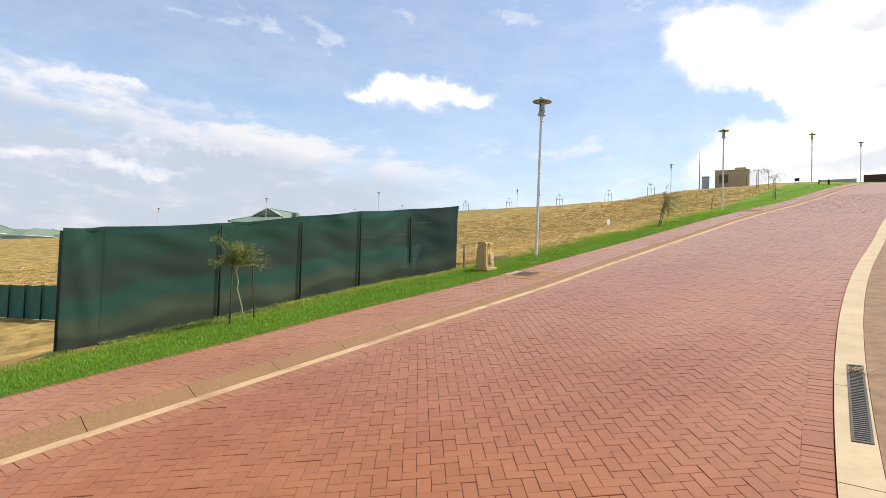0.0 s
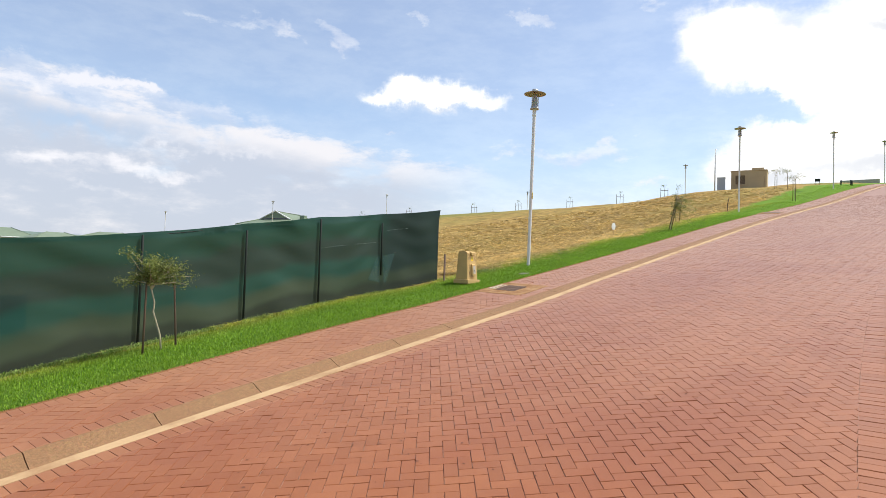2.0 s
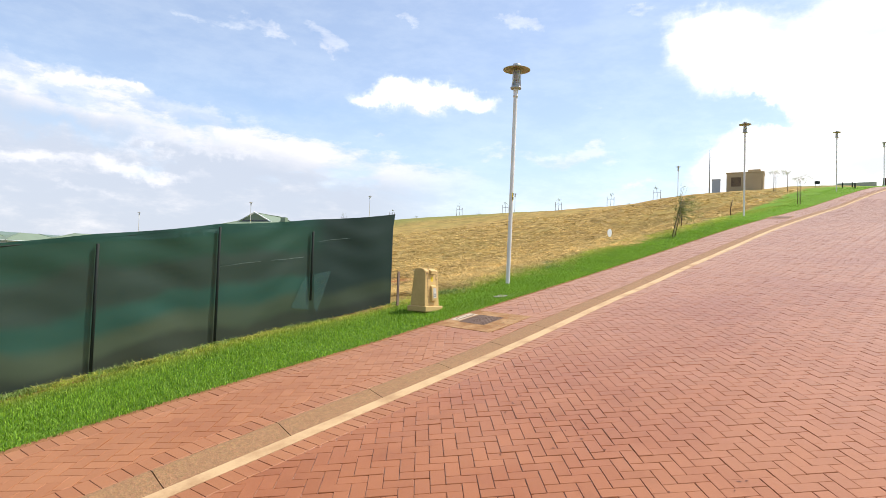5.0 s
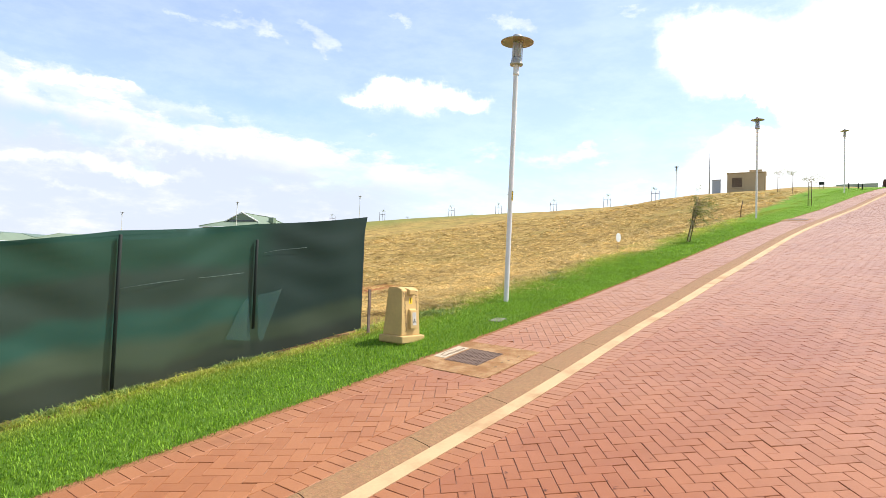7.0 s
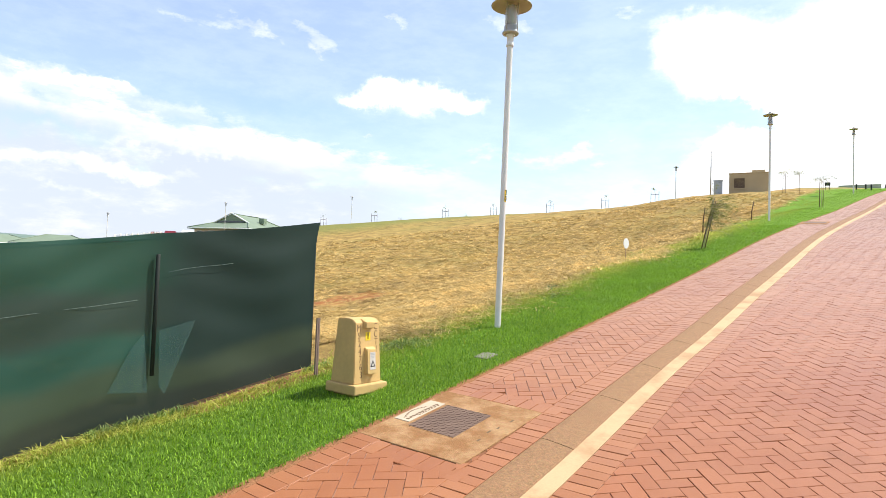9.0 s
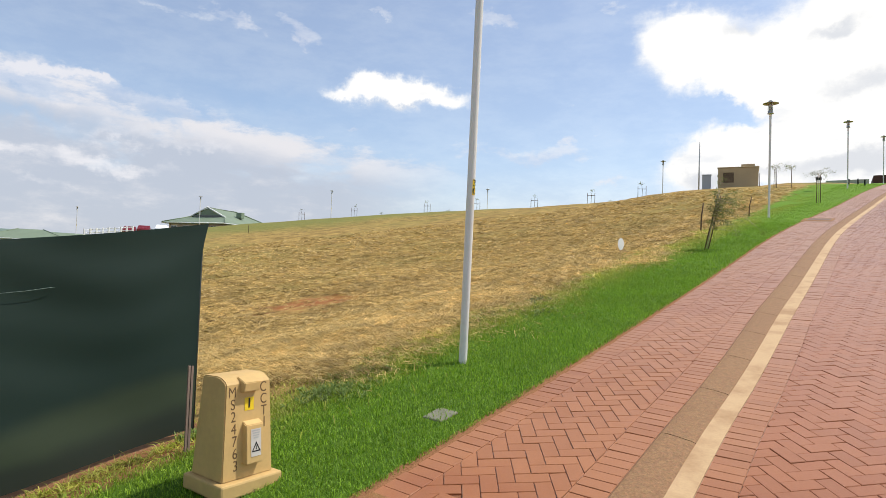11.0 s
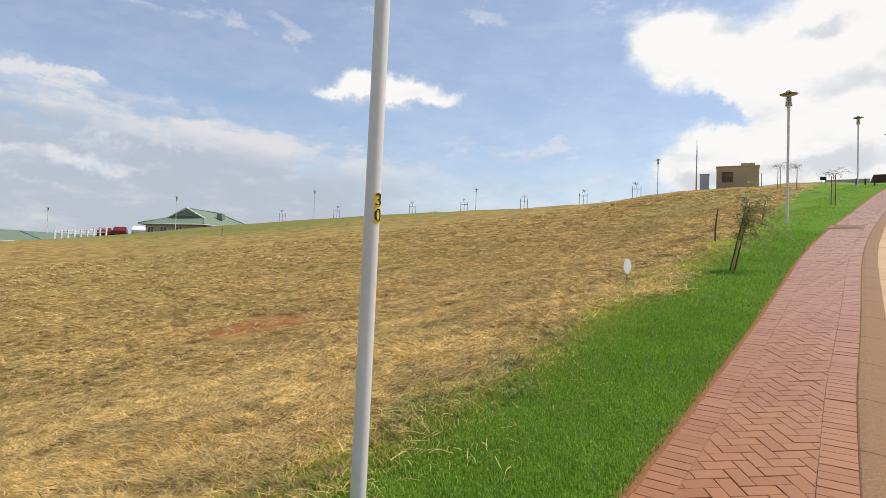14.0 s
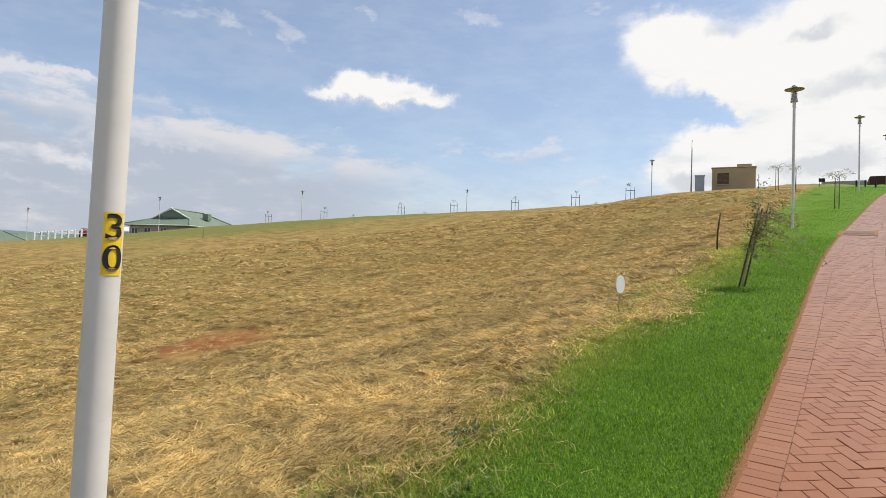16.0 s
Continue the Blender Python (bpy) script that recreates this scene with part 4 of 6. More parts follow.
vo, vi = [bm.verts.new(at @ Vector((a, b, 0.002))) for a, b in tri_out], [bm.verts.new(at @ Vector((a, b, 0.002))) for a, b in tri_in]
for k in range(3):
    bm.faces.new((vo[k], vo[(k + 1) % 3], vi[(k + 1) % 3], vi[k]))
part("warning_triangle", bm, black_mat, plate)
flat_mark("bolt_mark", rect(0.005, 0.020), on_cover(0.026, 0.250), black_mat, plate, "", 0.0022)
bm = bmesh.new()
box(bm, (-0.13, -0.17, -0.12), (0.175, 0.16, 0.006), 0.005)
part("footing", bm, slab_mat, kiosk)

# number stickers on the nearest lamp
sticker_side = math.radians(0)
zbase = gz(*LAMP_XY)
for ch, z in (("3", 1.668), ("0", 1.594)):
    bm = bmesh.new()
    n = 9
    ring = []
    for zz in (z - 0.037, z + 0.037):
        ring.append([bm.verts.new((0.0392 * math.cos(sticker_side + a), 0.0392 * math.sin(sticker_side + a), zz)) for a in np.linspace(-0.62, 0.62, n)])
    for k in range(n - 1):
        bm.faces.new((ring[0][k], ring[0][k + 1], ring[1][k + 1], ring[1][k]))
    st = part("number_sticker", bm, yellow_mat, lamp_one, "yellow sticker with a black number")
    turn = Matrix.Rotation(sticker_side, 4, "Z")
    num = letters(ch, 0.086, black_mat, st, Matrix.Diagonal((1, 1.12, 1, 1)) @ FRONT, "number", fat=0.0010)
    for v in num.data.vertices:
        a = v.co.y / 0.040
        v.co = Vector(((0.0413 + v.co.x * 0.2) * math.cos(sticker_side + a), (0.0413 + v.co.x * 0.2) * math.sin(sticker_side + a), z + v.co.z))

# small concrete marker in the lawn and a steel stake by the fence
def lay(ob, x, y, up=0.0):
    """Lay a thing on the slope at x, y."""
    n = Vector((-(gz(x + 0.2, y) - gz(x - 0.2, y)) / 0.4, -(gz(x, y + 0.2) - gz(x, y - 0.2)) / 0.4, 1)).normalized()
    q = Vector((0, 0, 1)).rotation_difference(n).to_matrix().to_4x4()
    ob.matrix_basis = Matrix.Translation((x, y, gz(x, y) + up)) @ q
    return ob


bm = bmesh.new()
box(bm, (-0.085, -0.105, -0.05), (0.085, 0.105, 0.013), 0.010)
marker = part("marker_block", bm, simple("pale_concrete", (0.22, 0.21, 0.15), 0.9, 0, 60, 0.6), None)
tagged(lay(marker, -7.52, 12.78), "small pale concrete marker block in the lawn", "marker")
bm = bmesh.new()
for lo, hi in (((-0.018, -0.003, -0.3), (0.018, 0.003, 0.565)), ((0.012, -0.018, -0.3), (0.018, 0.018, 0.565))):
    box(bm, lo, hi)
stake = part("steel_stake", bm, rust_mat, None)
stake.location = (-8.62, 11.47, gz(-8.62, 11.47))
tagged(stake, "short rusted steel angle stake beside the fence", "stake")

# ---- access slab in the footpath ----
SLAB = (-7.19, -6.275, 10.68, 11.72)


def slope_box(name, x0, x1, y0, y1, h, mat, parent=None, thick=0.08, bevel=0.006, zf=plane):
    bm = bmesh.new()
    box(bm, (x0, y0, -thick), (x1, y1, h), bevel)
    for v in bm.verts:
        v.co.z += float(zf(v.co.x, v.co.y))
    return part(name, bm, mat, parent)


slab = thing("access_slab", (0, 0, 0), "square concrete access slab with an iron cover in the footpath", "access cover")
slope_box("slab", *SLAB, 0.004, slab_mat, slab)
slope_box("slab_lid_frame", -6.992, -6.548, 10.958, 11.462, 0.0058, slab_mat, slab, bevel=0.003)
lid = slope_box("iron_cover", -6.98, -6.56, 10.97, 11.45, 0.0085, iron_mat, slab, bevel=0.002)
bm = bmesh.new()
for i in range(12):
    for j in range(14):
        m = Matrix.Translation((-6.965 + 0.0355 * i, 10.985 + 0.0345 * j, 0)) @ Matrix.Rotation(radians(45 if (i + j) % 2 else -45), 4, "Z")
        box(bm, (-0.013, -0.004, 0.006), (0.013, 0.004, 0.0125), 0.0, m)
for v in bm.verts:
    v.co.z += float(plane(v.co.x, v.co.y))
part("tread_pattern", bm, iron_mat, lid)
panel = slope_box("plaque", -7.165, -7.015, 11.02, 11.46, 0.009, simple("plaque_pale", (0.50, 0.40, 0.28), 0.7), slab, bevel=0.002)
for x0, x1, y0, y1 in ((-7.072, -7.048, 11.05, 11.43), (-7.040, -7.032, 11.16, 11.42)):
    n = int((y1 - y0) / 0.034)
    for k in range(n):
        slope_box("text_bar", x0, x1, y0 + k * (y1 - y0) / n, y0 + (k + 0.6) * (y1 - y0) / n, 0.0105, stencil_mat, panel, 0.004, 0)
for k in range(9):
    a = k / 8
    slope_box("emblem_line", -7.10 - 0.040 * math.sin(3.0 * a) - 0.004, -7.10 - 0.040 * math.sin(3.0 * a) + 0.004, 11.06 + 0.24 * a, 11.09 + 0.24 * a, 0.0105, stencil_mat, panel, 0.004, 0)
for x0, y0, w in ((-6.40, 11.02, 0.045), (-6.42, 11.17, 0.05), (-6.40, 11.27, 0.03), (-6.385, 11.42, 0.05)):
    slope_box("scratched_mark", x0, x0 + 0.016, y0, y0 + w, 0.0046, stencil_mat, slab, 0.003, 0)

far_slab = thing("access_slab", (0, 0, 0), "brown concrete access slab across the footpath up the street", "access cover")
slope_box("slab", -7.42, -6.56, 31.75, 32.95, 0.012, slab_mat, far_slab)
slope_box("iron_cover", -7.28, -6.62, 32.05, 32.75, 0.018, iron_mat, far_slab, bevel=0.003)

# ---- young trees ----
def leaf_cluster(rng, out_v, out_f, at, n, spread, size):
    for _ in range(n):
        c = Vector(at) + Vector((rng.gauss(0, spread), rng.gauss(0, spread), rng.gauss(0, spread * 0.7)))
        a = Vector((rng.uniform(-1, 1), rng.uniform(-1, 1), rng.uniform(-0.7, 0.7))).normalized()
        b = a.cross(Vector((rng.uniform(-1, 1), rng.uniform(-1, 1), rng.uniform(-1, 1)))).normalized()
        s = size * rng.uniform(0.6, 1.4)
        k = len(out_v)
        out_v += [c - a * s, c + b * s * 0.36, c + a * s, c - b * s * 0.36]
        out_f.append((k, k + 1, k + 2, k + 3))


def sapling(at, label, stakes, trunk, twigs, leaves, size, seed, bar=None, stake_r=0.016, spread=0.07):
    """A staked young tree: stakes, thin bent trunk, twigs, many small leaves."""
    rng = random.Random(seed)
    tree = thing("young_tree", at, label, "tree", "young street trees")
    for a, b in stakes:
        bm = bmesh.new()
        rod(bm, [a, tuple((Vector(a) * 0.5 + Vector(b) * 0.5) + Vector((rng.uniform(-.008, .008), rng.uniform(-.008, .008), 0))), b], [stake_r, stake_r * 0.95, stake_r * 0.85], 8)
        part("stake", bm, stake_mat, tree)
    if bar:
        bm = bmesh.new()
        rod(bm, [bar[0], bar[1]], 0.012, 8)
        part("tie_bar", bm, bark_mat, tree)
    bm = bmesh.new()
    rod(bm, trunk, [0.0125 - 0.006 * i / (len(trunk) - 1) for i in range(len(trunk))], 8)
    part("trunk", bm, bark_mat, tree)
    bm = bmesh.new()
    vs, fs = [], []
    for base, tip, droop in twigs:
        base, tip = Vector(base), Vector(tip)
        pts = []
        for k in range(7):
            t = k / 6
            p = base.lerp(tip, t) + Vector((rng.gauss(0, 0.008), rng.gauss(0, 0.008), rng.gauss(0, 0.006)))
            p.z += 4 * droop * t * (1 - t) * 0.5 - droop * t * t * 0.5
            pts.append(p)
        rod(bm, pts, [0.006 - 0.0007 * k for k in range(7)], 5)
        for k, p in enumerate(pts[1:]):
            leaf_cluster(rng, vs, fs, p, int(leaves * (0.6 + 0.25 * k)), spread * (0.55 + 0.12 * k), size)
    part("twigs", bm, bark_mat, tree)
    crown = mesh_object("crown", vs, fs, leaf_mat)
    crown.parent = tree
    return tree


T1 = (-8.33, 5.45)
z1 = gz(*T1)
rng1 = random.Random(5)
twigs1 = []
for tip_y, tip_z, count in ((-0.44, 1.42, 2), (-0.29, 1.26, 4), (-0.15, 1.32, 4), (0.0, 1.29, 4), (-0.55, 0.98, 2), (-0.41, 1.05, 3), (0.33, 1.22, 3), (0.44, 1.09, 3), (0.20, 1.17, 2), (0.13, 1.27, 2), (0.28, 1.05, 2), (-0.2, 1.12, 4), (-0.02, 1.1, 3)):
    for _ in range(count):
        twigs1.append(((0.0, -0.13, rng1.uniform(0.80, 0.98)), (rng1.gauss(0, 0.12), -0.03 + 0.78 * tip_y + rng1.gauss(0, 0.035), 0.86 + 0.82 * (tip_z - 0.93) + rng1.gauss(0, 0.03)), rng1.uniform(0.0, 0.08)))
sapling((*T1, z1), "staked young tree with a thin pale trunk and feathery leaves", [((0.02, -0.22, -0.15), (0.0, -0.20, 0.98)), ((-0.02, 0.24, -0.15), (-0.03, 0.17, 0.92))],
        [(0.0, 0.03, -0.05), (0.0, 0.0, 0.2), (0.0, -0.10, 0.5), (0, -0.09, 0.62), (0, -0.14, 0.80), (0, -0.13, 0.95), (0, -0.14, 1.12)], twigs1, 18, 0.0175, 11, ((0.0, -0.2, 0.84), (-0.03, 0.18, 0.88)), 0.0135, 0.040)

T2 = (-8.26, 23.22)
rng2 = random.Random(9)
twigs2 = []
for k in range(26):
    a, r = rng2.uniform(0, 6.28), rng2.uniform(0.15, 0.5)
    h0 = rng2.uniform(0.42, 1.12)
    twigs2.append(((0.10 + 0.12 * h0, 0.03 + 0.05 * h0, h0), (0.32 + r * math.cos(a) * (1.0 if math.cos(a) > 0 else 0.6), 0.1 + r * math.sin(a) * 0.9, h0 + rng2.uniform(-0.1, 0.38)), rng2.uniform(0.0, 0.2)))
twigs2 += [((0.2, 0.05, 0.85), (1.05, 0.45, 0.52), 0.2), ((0.22, 0.05, 1.0), (0.92, 0.3, 0.66), 0.3), ((0.2, 0.05, 0.75), (0.75, 0.5, 0.62), 0.15), ((0.22, 0.05, 1.05), (0.8, 0.35, 0.9), 0.25), ((0.22, 0.05, 0.9), (0.62, 0.2, 0.7), 0.2), ((0.22, 0.05, 1.1), (0.3, 0.1, 1.55), 0.0)]
sapling((*T2, gz(*T2)), "leaning staked young tree with sparse drooping twigs", [((-0.04, 0, -0.2), (0.25, 0.11, 1.22)), ((0.03, 0.03, -0.2), (0.28, 0.14, 1.18))],
        [(0.03, 0.03, -0.05), (0.10, 0.05, 0.4), (0.2, 0.08, 0.9), (0.26, 0.1, 1.3)], twigs2, 10, 0.021, 21, None, 0.0135, 0.045)

rng3 = random.Random(12)
twigs3 = []
for k in range(13):
    a = rng3.uniform(0, 6.28)
    r = rng3.uniform(0.3, 0.65)
    twigs3.append(((0, 0, rng3.uniform(1.15, 1.35)), (r * math.cos(a), r * math.sin(a), rng3.uniform(1.3, 1.62)), rng3.uniform(0.15, 0.4)))
tree3 = sapling((-7.9, 42.4, gz(-7.9, 42.4)), "staked young tree with thin spreading twigs", [((-0.08, 0, -0.2), (-0.07, 0.0, 1.25)), ((0.07, 0.0, -0.2), (0.07, 0.0, 1.28))],
                [(0, 0, -0.05), (0.01, 0, 0.5), (-0.01, 0, 1.0), (0, 0, 1.4)], twigs3, 3, 0.028, 5, ((-0.07, 0, 1.0), (0.07, 0, 1.0)), 0.018, 0.05)
for x, y, s in ((-11.6, 55.5, 8), (-10.4, 53.5, 100)):
    copy_thing(tree3, pose(x, y, gz(x, y), 0, 0, s))

# stakes in the field
def field_stake(x, y, h, lean=0.0):
    bm = bmesh.new()
    rod(bm, [(0, 0, -0.2), (0.01, 0, h * 0.5), (lean, 0, h)], [0.02, 0.02, 0.017], 8)
    ob = part("field_stake", bm, stake_mat, None)
    ob.location = (x, y, gz(x, y))
    return tagged(ob, "dark wooden stake standing in the dry grass", "stake", "field stakes")


for x, y, h, le in ((-9.5, 27.9, 0.86, 0.06), (-9.4, 34.4, 0.75, 0.08), (-12.9, 57.5, 0.9, 0.0), (-52.0, 43.0, 0.8, 0.02)):
    field_stake(x, y, h, le)

for x, y in ((-7.63, 58.6), (-6.65, 56.4), (-7.2, 60.5)):
    bm = bmesh.new()
    lathe(bm, [(0.045, -0.2), (0.045, 0.36), (0.035, 0.39), (0.015, 0.40)], 12)
    bollard = part("bollard", bm, post_mat, None)
    bollard.location = (x, y, gz(x, y))
    tagged(bollard, "short black bollard on the lawn at the crest", "bollard", "bollards at the crest")
board = thing("small_board", (-9.6, 61.0, gz(-9.6, 61.0)), "small dark board on two legs at the crest", "sign", turn=20)
bm = bmesh.new()
box(bm, (-0.19, -0.02, 0.30), (0.19, 0.02, 0.54), 0.01)
part("panel", bm, post_mat, board)
for sx in (-0.13, 0.13):
    bm = bmesh.new()
    rod(bm, [(sx, 0.0, -0.2), (sx, 0.0, 0.31)], 0.015, 6)
    part("leg", bm, post_mat, board)

# the white oval plate on a thin stake
SX, SY = -9.29, 21.0
bm = bmesh.new()
seg = 28
for zoff in (0.0,):
    lo = [bm.verts.new((0.104 * math.cos(2 * math.pi * k / seg), -0.004, 0.37 + 0.118 * math.sin(2 * math.pi * k / seg))) for k in range(seg)]
    hi = [bm.verts.new((v.co.x, 0.004, v.co.z)) for v in lo]
bm.faces.new(lo)
bm.faces.new(hi[::-1])
for k in range(seg):
    bm.faces.new((lo[k], hi[k], hi[(k + 1) % seg], lo[(k + 1) % seg]))
sign = thing("plot_sign", (SX, SY, gz(SX, SY)), "white oval plate on a thin stake in the field", "sign", turn=78)
part("plate", bm, white_mat, sign)
bm = bmesh.new()
rod(bm, [(0, 0.012, -0.15), (0, 0.012, 0.45)], 0.006, 6)
part("stake", bm, rust_mat, sign)

# ---- drain grate by the far kerb ----
GX, GY = right_edge(6.3) + 0.18, 6.3
grate = thing("drain_grate", (0, 0, 0), "long slotted iron drain grate set in the pale kerb", "drain")
g0, g1, gyaw = -2.0 / 2, 2.0 / 2, math.atan2(float(right_edge(7.3) - right_edge(5.4)), 1.9)


def on_kerb(bm, up):
    for v in bm.verts:
        x, y = GX + v.co.x * math.cos(gyaw) + v.co.y * math.sin(gyaw), GY + v.co.y * math.cos(gyaw) - v.co.x * math.sin(gyaw)
        v.co = Vector((x, y, v.co.z + up + float(road_z(x, y)) + 0.012))
    return bm


bm = bmesh.new()
for x0, x1, y0, y1 in ((-0.068, -0.05, -1, 1), (0.05, 0.068, -1, 1), (-0.05, 0.05, -1, -0.97), (-0.05, 0.05, 0.97, 1)):
    box(bm, (x0, y0, -0.03), (x1, y1, 0.008))
grate_mat = simple("grate_steel", (0.10, 0.082, 0.064), 0.75, 0.0)
part("grate_frame", on_kerb(bm, 0.0), grate_mat, grate)
bm = bmesh.new()
box(bm, (-0.05, -0.97, -0.02), (0.05, 0.97, 0.002))
part("drain_pit", on_kerb(bm, 0.0), black_mat, grate)
for k in range(44):
    bm = bmesh.new()
    y = -0.95 + k * 0.0432
    box(bm, (-0.05, y, -0.02), (0.05, y + 0.02, 0.0065))
    part("slat", on_kerb(bm, 0.0), grate_mat, grate)

# ---- on the hilltop ----
def hut_at(x, y, turn):
    z = gz(x, y) - 0.15
    hut = thing("substation", (x, y, z), "sand-coloured flat-roofed plaster substation on the hilltop", "building", turn=turn)
    bm = bmesh.new()
    box(bm, (-1.47, -1.1, 0), (1.47, 1.1, 1.66), 0.02)
    part("wall", bm, hut_mat, hut)
    bm = bmesh.new()
    box(bm, (-1.52, -1.15, 1.66), (1.52, 1.15, 1.73), 0.02)
    part("roof", bm, hut_mat, hut)
    bm = bmesh.new()
    box(bm, (0.22, -0.8, 1.73), (1.2, 0.8, 1.97), 0.02)
    part("roof_box", bm, hut_mat, hut)
    bm = bmesh.new()
    for lo, hi in (((-1.2, -1.16, 0.36), (-1.10, -1.10, 1.38)), ((-0.30, -1.16, 0.36), (-0.2, -1.10, 1.38)), ((-1.10, -1.16, 1.28), (-0.30, -1.10, 1.38)), ((-1.10, -1.16, 0.36), (-0.30, -1.10, 0.46))):
        box(bm, lo, hi)
    frame_part = part("louvre_frame", bm, hut_mat, hut)
    for k in range(9):
        bm = bmesh.new()
        box(bm, (-1.10, -1.13, 0.47 + k * 0.09), (-0.30, -1.105, 0.54 + k * 0.09))
        part("slat", bm, hut_dark, frame_part)
    return hut


hut_at(-15.45, 63.4, 10)
cab = thing("cabinet", (-17.55, 62.0, gz(-17.55, 62.0) - 0.1), "tall grey steel electrical cabinet on the hilltop", "cabinet", turn=12)
bm = bmesh.new()
box(bm, (-0.33, -0.25, 0), (0.33, 0.25, 1.28), 0.02)
part("body", bm, cabinet_mat, cab)
bm = bmesh.new()
box(bm, (-0.36, -0.29, 1.28), (0.36, 0.29, 1.33), 0.01)
part("roof", bm, cabinet_mat, cab)
bm = bmesh.new()
box(bm, (-0.29, -0.262, 0.1), (0.29, -0.25, 1.22), 0.004)
part("door", bm, cabinet_mat, cab)
bm = bmesh.new()
rod(bm, [(0, 0, -0.3), (0, 0, 2.0), (0.02, 0, 4.1)], [0.06, 0.05, 0.04], 8)
mast = part("mast", bm, lamp_grey, None)
mast.location = (-18.3, 62.6, gz(-18.3, 62.6))
tagged(mast, "thin grey steel mast on the hilltop", "mast")

# dark brick house and a low wall beyond the bend
house2 = thing("brick_house", (-3.0, 96.5, gz(-3.0, 96.5) - 0.6), "low dark brick house with a flat parapet", "house", turn=4)
HB = 15.62 - (gz(-3.0, 96.5) - 0.6)
bm = bmesh.new()
box(bm, (-4.5, -4, -1.0), (9, 4, HB), 0.03)
part("wall", bm, brick_dark, house2)
bm = bmesh.new()
box(bm, (-2.2, -4.1, HB), (9.1, 4.1, HB + 0.42), 0.03)
part("parapet", bm, brick_dark, house2)
bm = bmesh.new()
box(bm, (0.4, -4.06, HB - 0.95), (1.0, -4.0, HB - 0.3), 0.0)
part("window", bm, pane_mat, house2)
bm = bmesh.new()
box(bm, (-1.8, -0.12, -0.6), (2.0, 0.12, 0.45), 0.02)
low = part("low_wall", bm, simple("mossy_wall", (0.34, 0.39, 0.30), 0.9), None)
low.matrix_basis = pose(-9.4, 86.0, gz(-9.4, 86.0) - 0.1, 0, 0, 4)
tagged(low, "low greenish garden wall at the top of the street", "wall")


# tree frames and lamps along the crest
def along(az, r):
    a = radians(az)
    return -6.59 - r * math.sin(a), 13.18 + r * math.cos(a)


def tree_guard(at, turn, seed):
    rng = random.Random(seed)
    g = thing("staked_sapling", at, "pair of stakes with a crossbar round a bare sapling", "tree", "saplings along the crest", turn)
    for sx in (-0.33, 0.33):
        bm = bmesh.new()
        rod(bm, [(sx, 0, -0.4), (sx, 0, 0.98)], 0.022, 6)
        part("stake", bm, stake_mat, g)
    bm = bmesh.new()
    rod(bm, [(-0.33, 0, 0.74), (0.33, 0, 0.74)], 0.02, 6)
    part("crossbar", bm, stake_mat, g)
    if seed % 3:
        bm = bmesh.new()
        top = Vector((rng.uniform(-0.2, 0.3), 0, 1.2))
        rod(bm, [(0, 0, -0.2), (0.03, 0, 0.7), tuple(top)], [0.02, 0.016, 0.01], 6)
        part("trunk", bm, stake_mat, g)
        vs, fs = [], []
        leaf_cluster(rng, vs, fs, top, 50, 0.11, 0.045)
        c = mesh_object("crown", vs, fs, leaf_mat)
        c.parent = g
    return g


for i, (az, r, h) in enumerate(((51.3, 72, 1), (46.4, 68, 0), (39.3, 63, 1), (34.4, 60, 1), (28.7, 57, 0), (23.2, 53, 1), (18.4, 50, 1), (37.0, 66, 1), (43.7, 70, 1), (27.3, 62, 1), (21.6, 56, 1))):
    x, y = along(az, r)
    tree_guard((x, y, gz(x, y) - (0.0 if i < 7 else 0.9)), az, i * 2 + (0 if h else 3) + (1 if h and (i * 2) % 3 == 0 else 0))
copy_thing(lamp_one, pose(-75.51, 52.59, gz(-75.51, 52.59), 0, 0, 10))
for az, r, dz in ((48.4, 80, 0.0), (33.2, 77, 0.0), (16.6, 58.2, 0.0), (69.5, 92, 0.0)):
    x, y = along(az, r)
    copy_thing(lamp_one, pose(x, y, gz(x, y) + dz, 0, 0, 10))

